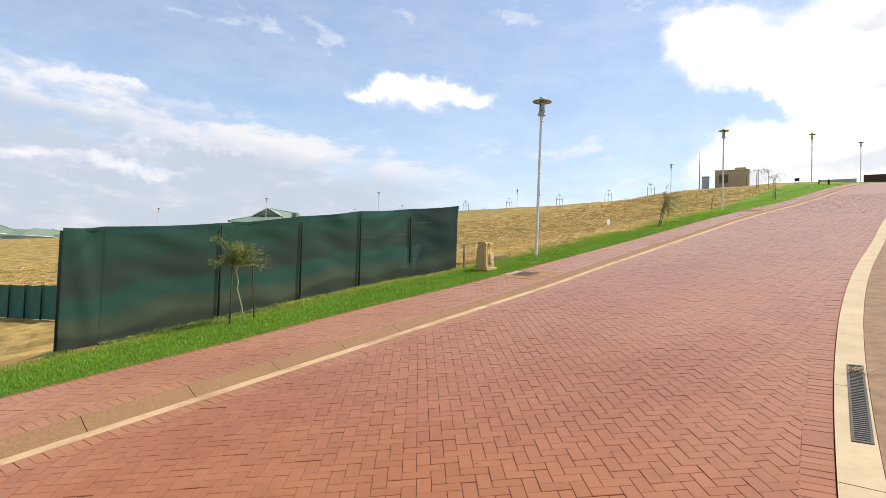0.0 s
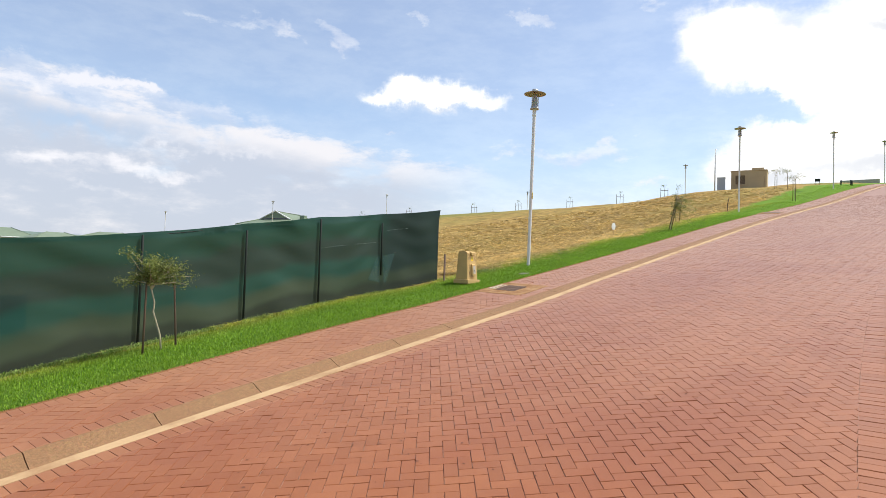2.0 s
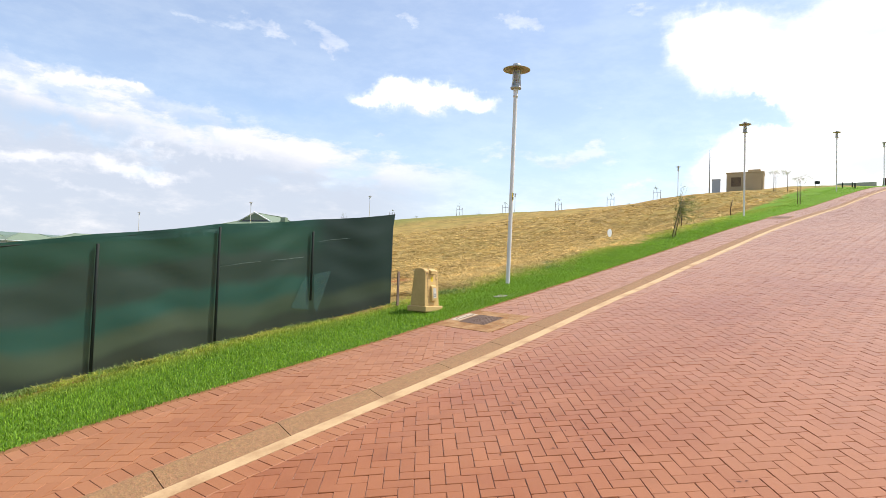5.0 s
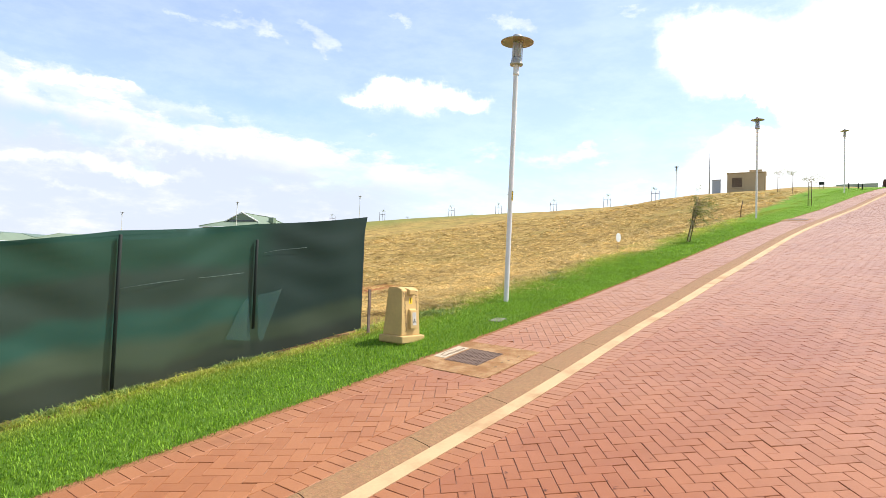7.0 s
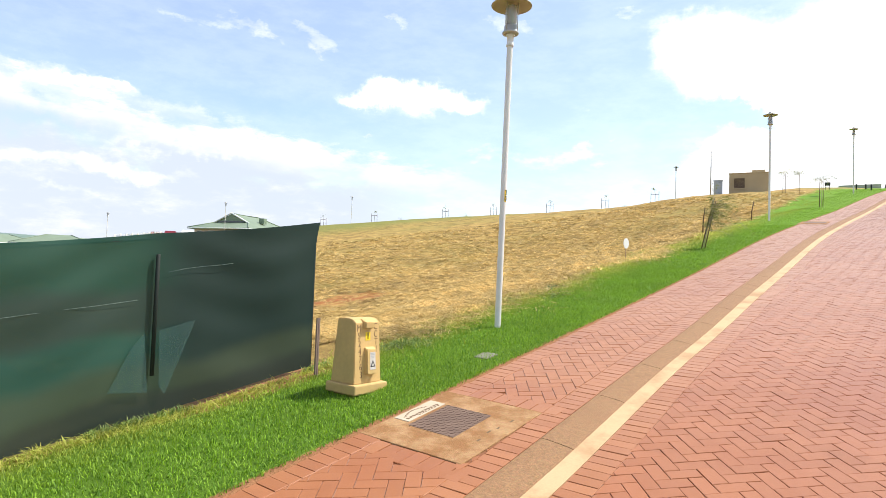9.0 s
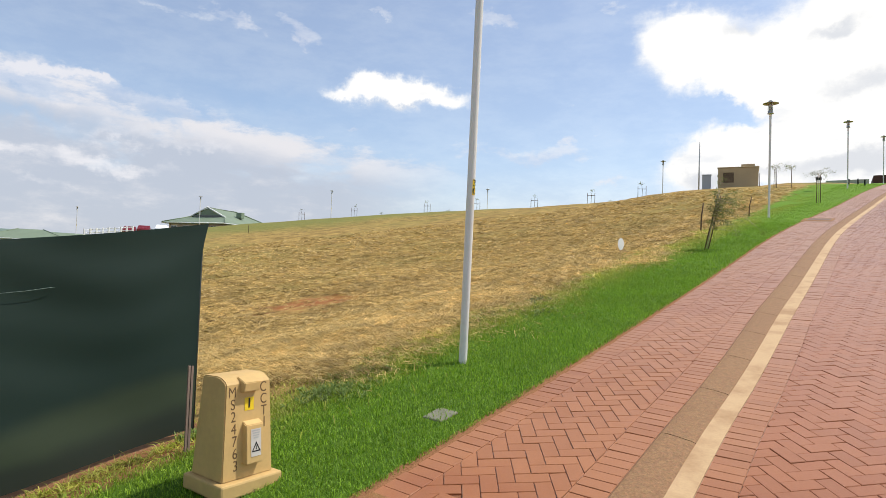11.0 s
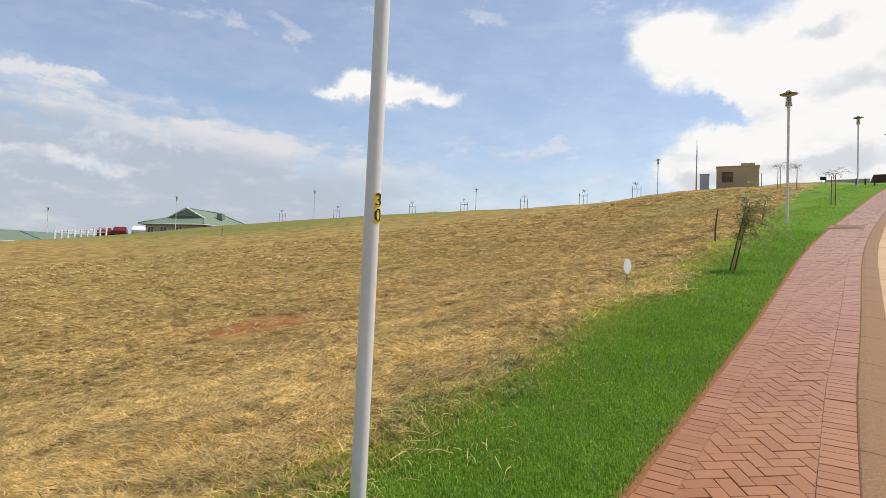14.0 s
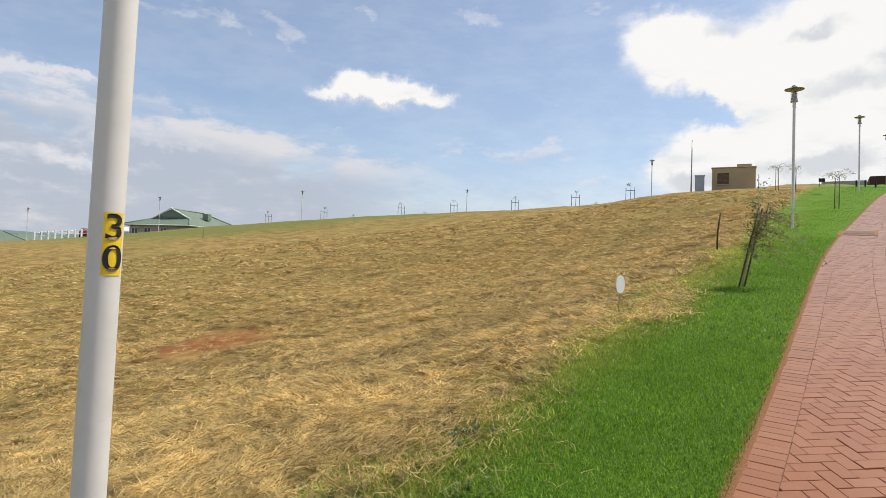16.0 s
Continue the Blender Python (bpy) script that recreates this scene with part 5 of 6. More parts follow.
# ---- houses to the west ----
def hip_house(at, turn, w, d, wall, rise, label, ridge=0.4, windows=3):
    """A plastered house with a green hipped roof, eaves, windows."""
    h = thing("house", at, label, "house", "houses with green roofs", turn)
    bm = bmesh.new()
    box(bm, (-w / 2, -d / 2, -1.5), (w / 2, d / 2, wall), 0.02)
    part("wall", bm, plaster_mat, h)
    e = 0.6
    bm = bmesh.new()
    b = [bm.verts.new(v) for v in ((-w / 2 - e, -d / 2 - e, wall), (w / 2 + e, -d / 2 - e, wall), (w / 2 + e, d / 2 + e, wall), (-w / 2 - e, d / 2 + e, wall))]
    b2 = [bm.verts.new((v.co.x, v.co.y, wall - 0.15)) for v in b]
    r0, r1 = bm.verts.new((-w / 2 * ridge, 0, wall + rise)), bm.verts.new((w / 2 * ridge, 0, wall + rise))
    for f in ((b[0], b[1], r1, r0), (b[1], b[2], r1), (b[2], b[3], r0, r1), (b[3], b[0], r0), tuple(b2[::-1])):
        bm.faces.new(f)
    for k in range(4):
        bm.faces.new((b2[k], b2[(k + 1) % 4], b[(k + 1) % 4], b[k]))
    roof = part("roof", bm, roof_mat, h)
    bm = bmesh.new()
    for k in range(4):
        p, q = b_line(w, d, e, wall, k)
        rod(bm, [p, q], 0.09, 6)
    part("gutter", bm, rail_white, roof)
    for side in (-1, 1):
        bm = bmesh.new()
        rod(bm, [(side * w / 2 * ridge, 0, wall + rise + 0.03), (side * (w / 2 + e), -d / 2 - e, wall + 0.04)], 0.09, 6)
        part("ridge_cap", bm, roof_mat, roof)
    for k in range(windows):
        x = -w / 2 + w * (k + 0.7) / (windows + 0.4)
        bm = bmesh.new()
        box(bm, (x - 0.55, -d / 2 - 0.05, wall - 1.45), (x + 0.55, -d / 2 - 0.004, wall - 0.35))
        win = part("window", bm, rail_white, h)
        for s in (-0.27, 0.27):
            bm = bmesh.new()
            box(bm, (x + s - 0.22, -d / 2 - 0.065, wall - 1.37), (x + s + 0.22, -d / 2 - 0.052, wall - 0.43))
            part("pane", bm, pane_mat, win)
    return h


def b_line(w, d, e, z, k):
    c = ((-w / 2 - e, -d / 2 - e, z - 0.08), (w / 2 + e, -d / 2 - e, z - 0.08), (w / 2 + e, d / 2 + e, z - 0.08), (-w / 2 - e, d / 2 + e, z - 0.08))
    return c[k], c[(k + 1) % 4]


def place_house(az, r, eave_el, rise, turn, w, d, label, **kw):
    x, y = along(az, r)
    zg = gz(x, y)
    eave = 3.95 + r * math.tan(radians(eave_el - 0.22))
    return hip_house((x, y, zg), turn, w, d, max(0.8, eave - zg), rise, label, **kw)



def gablet_house(at, turn, w, d, wall, rise, label):
    """A plastered house whose hipped roof ends in a small gable with white boards."""
    h = thing("house", at, label, "house", "houses with green roofs", turn)
    bm = bmesh.new()
    box(bm, (-w / 2, -d / 2, -2.5), (w / 2, d / 2, wall), 0.02)
    part("wall", bm, pink_plaster, h)
    W2, D2, gy = w / 2 + 0.7, d / 2 + 0.7, -d / 2 + 2.6
    hb = (gy + D2) * rise / W2 * 0.72
    xg = W2 * (1 - hb / rise)
    bm = bmesh.new()
    low = [bm.verts.new(v) for v in ((-W2, -D2, wall - 0.16), (W2, -D2, wall - 0.16), (W2, D2, wall - 0.16), (-W2, D2, wall - 0.16))]
    a, b, c, e = [bm.verts.new((v.co.x, v.co.y, wall)) for v in low]
    g1, g2, r1, r2 = [bm.verts.new(v) for v in ((-xg, gy, wall + hb), (xg, gy, wall + hb), (0, gy, wall + rise), (0, d / 2 - 3.4, wall + rise))]
    for f in ((a, b, g2, g1), (b, c, r2, r1, g2), (c, e, r2), (e, a, g1, r1, r2), low[::-1], (g1, g2, r1)):
        bm.faces.new(f)
    rim = (a, b, c, e)
    for k in range(4):
        bm.faces.new((low[k], low[(k + 1) % 4], rim[(k + 1) % 4], rim[k]))
    roof = part("roof", bm, roof_mat, h)
    bm = bmesh.new()
    rod(bm, [(-xg - 0.25, gy - 0.12, wall + hb - 0.1), (0, gy - 0.12, wall + rise + 0.1), (xg + 0.25, gy - 0.12, wall + hb - 0.1)], 0.11, 6)
    part("barge_board", bm, rail_white, roof)
    bm = bmesh.new()
    box(bm, (-xg * 0.8, gy - 0.09, wall + hb + 0.02), (xg * 0.8, gy - 0.03, wall + hb + 0.22))
    part("gable_vent", bm, pane_mat, roof)
    for p, q in (((-W2, -D2), (W2, -D2)), ((W2, -D2), (W2, D2)), ((-W2, -D2), (-W2, D2))):
        bm = bmesh.new()
        rod(bm, [(*p, wall - 0.06), (*q, wall - 0.06)], 0.065, 6)
        part("gutter", bm, rail_white, roof)
    for s in (-1, 1):
        bm = bmesh.new()
        rod(bm, [(s * W2, -D2, wall + 0.04), (s * xg, gy, wall + hb + 0.04)], 0.09, 6)
        part("hip_cap", bm, roof_mat, roof)
    bm = bmesh.new()
    rod(bm, [(0, gy, wall + rise + 0.04), (0, d / 2 - 3.4, wall + rise + 0.04), (W2, D2, wall + 0.04)], 0.1, 6)
    part("ridge_cap", bm, roof_mat, roof)
    bm = bmesh.new()
    box(bm, (W2 * 0.45, -0.3, wall + rise * 0.5), (W2 * 0.62, 0.5, wall + rise * 0.86), 0.02)
    part("roof_vent", bm, roof_mat, roof)
    for x0, tall in ((-w * 0.40, 1.9), (-w * 0.18, 1.0), (w * 0.10, 1.0), (w * 0.33, 1.0)):
        bm = bmesh.new()
        box(bm, (x0 - 0.5, -d / 2 - 0.05, wall - 0.4 - tall), (x0 + 0.5, -d / 2 - 0.004, wall - 0.4))
        win = part("window", bm, rail_white, h)
        for s in (-0.24, 0.24):
            bm = bmesh.new()
            box(bm, (x0 + s - 0.2, -d / 2 - 0.065, wall - 0.33 - tall), (x0 + s + 0.2, -d / 2 - 0.052, wall - 0.47))
            part("pane", bm, pane_mat, win)
    for y0 in (-d * 0.25, d * 0.12):
        bm = bmesh.new()
        box(bm, (w / 2 + 0.004, y0 - 0.6, wall - 1.5), (w / 2 + 0.05, y0 + 0.6, wall - 0.45))
        win = part("window", bm, rail_white, h)
        bm = bmesh.new()
        box(bm, (w / 2 + 0.052, y0 - 0.52, wall - 1.42), (w / 2 + 0.065, y0 + 0.52, wall - 0.53))
        part("pane", bm, pane_mat, win)
    return h


corner_x, corner_y = along(57.9, 88)
reach = Matrix.Rotation(radians(21), 4, "Z") @ Vector((5.3, -7.2, 0))
hx, hy = corner_x - reach.x, corner_y - reach.y
gablet_house((hx, hy, gz(hx, hy)), 21, 9.2, 13.0, 8.87 - gz(hx, hy), 2.45, "pinkish plastered house with a green hipped roof and white gable boards")
place_house(71.8, 155, 1.25, 2.2, 60, 15.0, 10.0, "plastered house under a green hipped roof", ridge=0.3)
place_house(75.6, 170, 1.2, 2.0, 95, 13.0, 10.0, "plastered house under a green hipped roof", ridge=0.3)
place_house(68.6, 190, 1.25, 2.2, 70, 18.0, 10.0, "plastered house under a green hipped roof", ridge=0.5)
place_house(66.4, 215, 1.3, 2.0, 40, 22.0, 10.0, "plastered house under a green hipped roof", ridge=0.5)
place_house(79.5, 180, 1.3, 2.4, 80, 16.0, 10.0, "plastered house under a green hipped roof", ridge=0.4)

# white rail fence, parked cars
def parked_car(at, turn, paint, label):
    car = thing("car", at, label, "car", "parked cars", turn)
    bm = bmesh.new()
    prof = [(-2.1, 0.35), (-2.15, 0.75), (-1.95, 0.98), (-1.2, 1.05), (-0.65, 1.42), (0.85, 1.45), (1.6, 1.08), (2.0, 1.0), (2.1, 0.6), (2.05, 0.35)]
    a = [bm.verts.new((x, -0.85 + (0.12 if z > 1.1 else 0), z)) for x, z in prof]
    b = [bm.verts.new((x, 0.85 - (0.12 if z > 1.1 else 0), z)) for x, z in prof]
    bm.faces.new(a)
    bm.faces.new(b[::-1])
    for k in range(len(prof)):
        bm.faces.new((a[k], b[k], b[(k + 1) % len(prof)], a[(k + 1) % len(prof)]))
    bmesh.ops.recalc_face_normals(bm, faces=bm.faces)
    part("body", bm, paint, car)
    bm = bmesh.new()
    for s in (-1, 1):
        f = [bm.verts.new((x, s * 0.80, z)) for x, z in ((-1.05, 1.08), (-0.6, 1.36), (0.8, 1.38), (1.4, 1.10))]
        bm.faces.new(f)
    part("window", bm, pane_mat, car)
    for x in (-1.3, 1.35):
        for s in (-0.8, 0.8):
            bm = bmesh.new()
            bmesh.ops.create_cone(bm, cap_ends=True, segments=18, radius1=0.32, radius2=0.32, depth=0.2, matrix=Matrix.Translation((x, s, 0.32)) @ Matrix.Rotation(radians(90), 4, "X"))
            part("wheel", bm, tyre_mat, car)
    return car


red_paint = simple("red_paint", (0.17, 0.015, 0.022), 0.3, vary=0.08)
white_paint = simple("white_paint", (0.78, 0.79, 0.80), 0.3, vary=0.06)
for az, r, mat, label, turn in ((64.3, 99, red_paint, "red hatchback parked by the road", 150), (62.9, 100, white_paint, "white car parked by the road", 150), (61.8, 101, white_paint, "white car parked beside another", 140), (65.4, 99, red_paint, "dark red car parked by the road", 150)):
    x, y = along(az, r)
    parked_car((x, y, gz(x, y)), turn, mat, label)
rail = tagged(new("rail_fence"), "white post-and-rail fence beyond the field", "fence")
pts = [along(69.0 - 0.45 * k, 88) for k in range(9)]
for x, y in pts:
    bm = bmesh.new()
    box(bm, (-0.09, -0.09, -0.3), (0.09, 0.09, 1.0), 0.01)
    p = part("post", bm, rail_white, rail)
    p.location = (x, y, gz(x, y))
for (x0, y0), (x1, y1) in zip(pts, pts[1:]):
    for h in (0.45, 0.85):
        bm = bmesh.new()
        rod(bm, [(x0, y0, gz(x0, y0) + h), (x1, y1, gz(x1, y1) + h)], 0.05, 6)
        part("rail", bm, rail_white, rail)

# the lower green net fence down the slope
low_fence = tagged(new("fence"), "green shade-net fence further down the slope", "fence")
lp = [(-24.0 - 0.95 * k, 8.4 - 0.22 * k) for k in range(14)]
lbase = [(x, y, gz(x, y)) for x, y in lp]
net_panel(lbase, [1.25] * len(lbase), "net", low_fence, rows=8, sag=0.03, seed=4, mat=simple("sunlit_net", (0.022, 0.115, 0.088), 0.7, 0, 40, 0.25))
for b in lbase:
    bm = bmesh.new()
    lathe(bm, [(0.03, -0.15), (0.03, 1.25), (0.02, 1.26)], 8)
    p = part("post", bm, post_mat, low_fence)
    p.location = (b[0] + 0.02, b[1] - 0.05, b[2])

# ---- grass ----
def blade_mesh(name, x, y, z, heading, rise, length, width, curl, mat, label, category="grass", roll=None):
    """Many bent blades as one mesh. rise: angle over the ground; curl: how far the tip bends; roll: how far each is twisted."""
    n = len(x)
    d0 = np.stack([np.cos(heading) * np.cos(rise), np.sin(heading) * np.cos(rise), np.sin(rise)], 1)
    r2 = rise + curl
    d1 = np.stack([np.cos(heading) * np.cos(r2), np.sin(heading) * np.cos(r2), np.sin(r2)], 1)
    side = np.stack([-np.sin(heading), np.cos(heading), np.zeros(n)], 1)
    if roll is not None:
        side = side * np.cos(roll)[:, None] + np.cross(d0, side) * np.sin(roll)[:, None]
    side = side * width[:, None]
    p = np.stack([x, y, z], 1)
    m = p + d0 * (length * 0.55)[:, None]
    t = m + d1 * (length * 0.45)[:, None]
    v = np.stack([p - side * 0.5, p + side * 0.5, m - side * 0.42, m + side * 0.42, t], 1).reshape(-1, 3)
    k = np.arange(n)[:, None] * 5
    f = np.concatenate([k + [0, 1, 3], k + [0, 3, 2], k + [2, 3, 4]], 1).reshape(-1, 3)
    ob = fast_mesh(name, v, f, mat)
    return tagged(ob, label, category, kind="stuff")


RNG = np.random.RandomState(7)


def wave(x, y, f, seed):
    r = np.random.RandomState(seed)
    out = np.zeros_like(x)
    for _ in range(6):
        a, g = r.uniform(0, 6.3), f * r.uniform(0.6, 1.7)
        out += np.sin((x * math.cos(a) + y * math.sin(a)) * g + r.uniform(0, 6.3))
    return out / 6


def lawn(name, y0, y1, per, h0, h1, w, label):
    n = int(per * 2.1 * (y1 - y0))
    y = RNG.uniform(y0, y1, n)
    u = RNG.uniform(-9.45, WALK_L - 0.03, n)
    spread = np.maximum(0, (y - 26) * 0.085)
    u = np.where(RNG.rand(n) < 0.6, u, u - spread * RNG.rand(n))
    edge = u + spread + 0.16 * wave(u, y, 5, 2) + 0.22 * wave(u, y, 1.7, 3)
    keep = (edge > -8.90 + RNG.normal(0, 0.27, n)) & ~((u < -8.96) & (y < 11.9)) & ~((u < -8.72 + 0.12 * wave(u, y, 4, 6)) & (y > 10.4) & (y < 12.1) & (RNG.rand(n) < 0.93))
    u, y = u[keep], y[keep]
    x = u + bend(y)
    n = len(x)
    thick = 0.5 + 0.5 * wave(x, y, 3, 5)
    length = RNG.uniform(h0, h1, n) * (0.75 + 0.4 * thick)
    blade_mesh(name, x, y, ground_z(x, y) - 0.006, RNG.uniform(0, 6.283, n), RNG.uniform(0.75, 1.5, n), length, RNG.uniform(0.6, 1.3, n) * w, -RNG.uniform(0.1, 1.1, n), lawn_mat, label)


n = 52000
y = RNG.uniform(11.9, 34.0, n)
u = -8.86 - np.abs(RNG.normal(0, 0.30, n)) * RNG.choice([1.0, 1.0, -0.9], n) - np.maximum(0, (y - 26) * 0.085) - 0.22 * wave(np.full(n, -8.9), y, 1.7, 3)
keep = RNG.rand(n) < 0.6 + 0.6 * wave(u, y, 2.6, 41)
u, y = u[keep], y[keep]
n = len(y)
x = u + bend(y)
blade_mesh("pale_grass", x, y, ground_z(x, y), RNG.uniform(0, 6.28, n), RNG.uniform(0.3, 1.2, n), RNG.uniform(0.04, 0.11, n), RNG.uniform(0.0045, 0.0095, n), -RNG.uniform(0.2, 1.0, n), edge_mat, "pale yellow-green grass at the edge of the lawn")
lawn("lawn", 11.0, 20.0, 8500, 0.022, 0.058, 0.0048, "bright green lawn verge")
lawn("lawn", -7.0, 2.0, 1300, 0.03, 0.065, 0.009, "bright green lawn verge")
lawn("lawn", 2.0, 11.0, 4200, 0.025, 0.065, 0.0065, "bright green lawn verge")
lawn("lawn", 20.0, 31.0, 2000, 0.03, 0.06, 0.009, "bright green lawn verge")
lawn("lawn", 42.0, 58.0, 420, 0.02, 0.045, 0.012, "bright green lawn verge")
lawn("lawn", 31.0, 42.0, 900, 0.02, 0.045, 0.010, "bright green lawn verge")


def straw(r0, r1, per_m2, blades_each, size, length, width, mat, label, seed, dull=False):
    """Mown straw in tufts: each tuft leans one way, heaped in its middle, with loose stalks between."""
    rng = np.random.RandomState(seed)
    tufts = int(0.80 * (r1 ** 2 - r0 ** 2) * per_m2)
    r, a = np.sqrt(rng.uniform(r0 ** 2, r1 ** 2, tufts)), radians(90) + rng.uniform(0.02, 1.62, tufts)
    cx, cy = -6.6 + r * np.cos(a), 13.0 + r * np.sin(a)
    heap = lumps(cx, cy, 0.55, 5) * 0.5 + lumps(cx, cy, 1.5, 6) * 0.5
    keep = rng.rand(tufts) < (1.25 - 1.1 * heap if dull else 0.35 + 1.1 * heap)
    keep &= (np.hypot(cx + 19.5, cy - 22.1) + 2.4 * (lumps(cx, cy, 1.2, 7) - 0.5) > 1.6) | (rng.rand(tufts) < 0.1)
    cx, cy, heap = cx[keep], cy[keep], heap[keep]
    lean = 2.6 + 3.4 * (lumps(cx, cy, 0.35, 8) - 0.5) + 3.0 * (lumps(cx, cy, 1.1, 9) - 0.5) + rng.normal(0, 0.45, len(cx))
    k = np.repeat(np.arange(len(cx)), blades_each)
    n = len(k)
    off = np.abs(rng.normal(0, 1, n))
    turn = rng.uniform(0, 6.283, n)
    x, y = cx[k] + size * off * np.cos(turn), cy[k] + size * off * np.sin(turn)
    u = x - bend(y)
    edge = u + np.maximum(0, (y - 26) * 0.085) + 0.7 * (lumps(u, y, 1.4, 10) - 0.5) + 0.5 * (lumps(u, y, 0.5, 11) - 0.5)
    ok = (edge < -8.93 + rng.normal(0, 0.27, n)) & ~((x > -9.2) & (y < 12.0)) & (y > 11.0)
    x, y, k, off = x[ok], y[ok], k[ok], off[ok]
    n = len(x)
    top = (0.02 if dull else 0.03 + 0.09 * heap[k]) * np.exp(-0.5 * off ** 2) * min(1.6, size / 0.10)
    z = ground_z(x, y) + tussocks(x, y) + top * rng.uniform(0.35, 1.0, n) - 0.004
    rise = np.abs(rng.normal(0.14, 0.22, n)) * (1.0 if r1 < 22 else 0.55)
    head = lean[k] + rng.normal(0, 0.75, n) + (rng.rand(n) < 0.25) * rng.uniform(-2, 2, n)
    blade_mesh("straw", x, y, z, head, rise, rng.uniform(*length, n), rng.uniform(0.55, 1.35, n) * width, -1.7 * rise - rng.uniform(0.05, 0.5, n), mat, label, "grass", rng.normal(0, 0.65, n))


GOLD, DULL = "mown dry straw lying in tufts in the field", "darker dry grass between the tufts, coloured for their shaded gaps"
straw(1.6, 5.5, 230, 24, 0.07, (0.06, 0.24), 0.0040, straw_mat, GOLD, 1)
straw(1.6, 5.5, 150, 12, 0.09, (0.05, 0.16), 0.005, dark_straw_mat, DULL, 2, True)
straw(5.5, 11.0, 95, 22, 0.085, (0.08, 0.25), 0.0062, straw_mat, GOLD, 3)
straw(5.5, 11.0, 65, 10, 0.10, (0.07, 0.18), 0.0075, dark_straw_mat, DULL, 4, True)
straw(11.0, 20.0, 34, 18, 0.11, (0.09, 0.24), 0.0095, straw_mat, GOLD, 5)
straw(11.0, 20.0, 24, 10, 0.12, (0.08, 0.20), 0.012, dark_straw_mat, DULL, 6, True)
straw(20.0, 33.0, 12, 14, 0.15, (0.12, 0.27), 0.016, far_straw_mat, GOLD, 7)
straw(20.0, 33.0, 9, 9, 0.15, (0.11, 0.24), 0.019, far_dull_mat, DULL, 8, True)
straw(33.0, 43.0, 4.5, 12, 0.20, (0.16, 0.32), 0.026, far_straw_mat, GOLD, 9)
straw(33.0, 43.0, 3.4, 8, 0.20, (0.15, 0.30), 0.030, far_dull_mat, DULL, 10, True)

# weeds at the edge of the lawn and along the foot of the net
n = 9000
y = RNG.uniform(3.0, 11.9, n)
u = -9.0 + np.abs(RNG.normal(0, 0.06, n))
ok = lumps(u, y, 2.4, 14) > 0.42
y, u = y[ok], u[ok]
n = len(y)
blade_mesh("weeds", u, y, ground_z(u, y), RNG.uniform(0, 6.28, n), RNG.uniform(0.3, 1.4, n), RNG.uniform(0.03, 0.10, n), RNG.uniform(0.006, 0.014, n), -RNG.uniform(0.2, 1.2, n), weed_mat, "low leafy weeds along the foot of the net", category="weeds")


n = 5200
y = RNG.uniform(6.5, 12.2, n)
u = -8.97 + np.abs(RNG.normal(0, 0.10, n)) * (0.4 + ss(7.0, 10.5, y))
ok = lumps(u, y, 3.0, 21) > 0.3
y, u = y[ok], u[ok]
n = len(y)
blade_mesh("dry_grass", u, y, ground_z(u, y) + 0.004, RNG.uniform(0, 6.28, n), RNG.uniform(0.05, 0.9, n), RNG.uniform(0.03, 0.12, n), RNG.uniform(0.004, 0.008, n), -RNG.uniform(0.2, 1.0, n), edge_mat, "dry yellowing grass along the foot of the net", "grass", RNG.normal(0, 0.5, n))


def weed_patch(x0, y0, wide, long, count, length, mat, label, seed):
    """Rosettes of short broad leaves."""
    rng = np.random.RandomState(seed)
    rx, ry = x0 + rng.normal(0, wide, count), y0 + rng.normal(0, long, count)
    k = np.repeat(np.arange(count), 11)
    n = len(k)
    a = rng.uniform(0, 6.283, n)
    x, y = rx[k] + rng.normal(0, 0.012, n), ry[k] + rng.normal(0, 0.012, n)
    blade_mesh("weeds", x, y, ground_z(x, y) + rng.uniform(0.0, 0.025, n), a, rng.uniform(0.25, 1.2, n), rng.uniform(0.6, 1.3, n) * length, rng.uniform(0.35, 0.6, n) * length * 0.38, -rng.uniform(0.2, 1.1, n), mat, label, "weeds", rng.normal(0, 0.4, n))


LEAFY, GREY = "patch of leafy green weeds between lawn and straw", "tuft of grey-green weed beside the lawn"
for x0, y0, wide, long, count, seed in ((-8.62, 12.72, 0.16, 0.16, 80, 1), (-8.85, 13.4, 0.12, 0.18, 34, 2), (-9.05, 15.55, 0.12, 0.25, 60, 3), (-9.2, 18.9, 0.16, 0.4, 50, 4), (-9.3, 22.4, 0.2, 0.6, 70, 5)):
    weed_patch(x0, y0, wide, long, count, 0.052, weed_mat, LEAFY, seed)
weed_patch(-8.92, 16.75, 0.07, 0.13, 14, 0.065, sage_mat, GREY, 6)
weed_patch(-8.45, 16.1, 0.10, 0.16, 16, 0.05, weed_mat, LEAFY, 7)


# dry leaf litter on the street
n = 170
cl = RNG.randint(0, 9, n)
cu, cy = RNG.uniform(-4.9, -2.2, 9), RNG.uniform(4.0, 10.5, 9)
u, y = cu[cl] + RNG.normal(0, 0.28, n), cy[cl] + RNG.normal(0, 0.28, n)
litter_mat = simple("leaf_litter", (0.11, 0.038, 0.020), 0.8)
blade_mesh("leaf_litter", u, y, road_z(u, y) + 0.003, RNG.uniform(0, 6.28, n), RNG.uniform(-0.05, 0.5, n), RNG.uniform(0.008, 0.032, n), RNG.uniform(0.006, 0.018, n), RNG.uniform(-0.4, 0.6, n), litter_mat, "small dry leaf bits on the street", category="leaves")

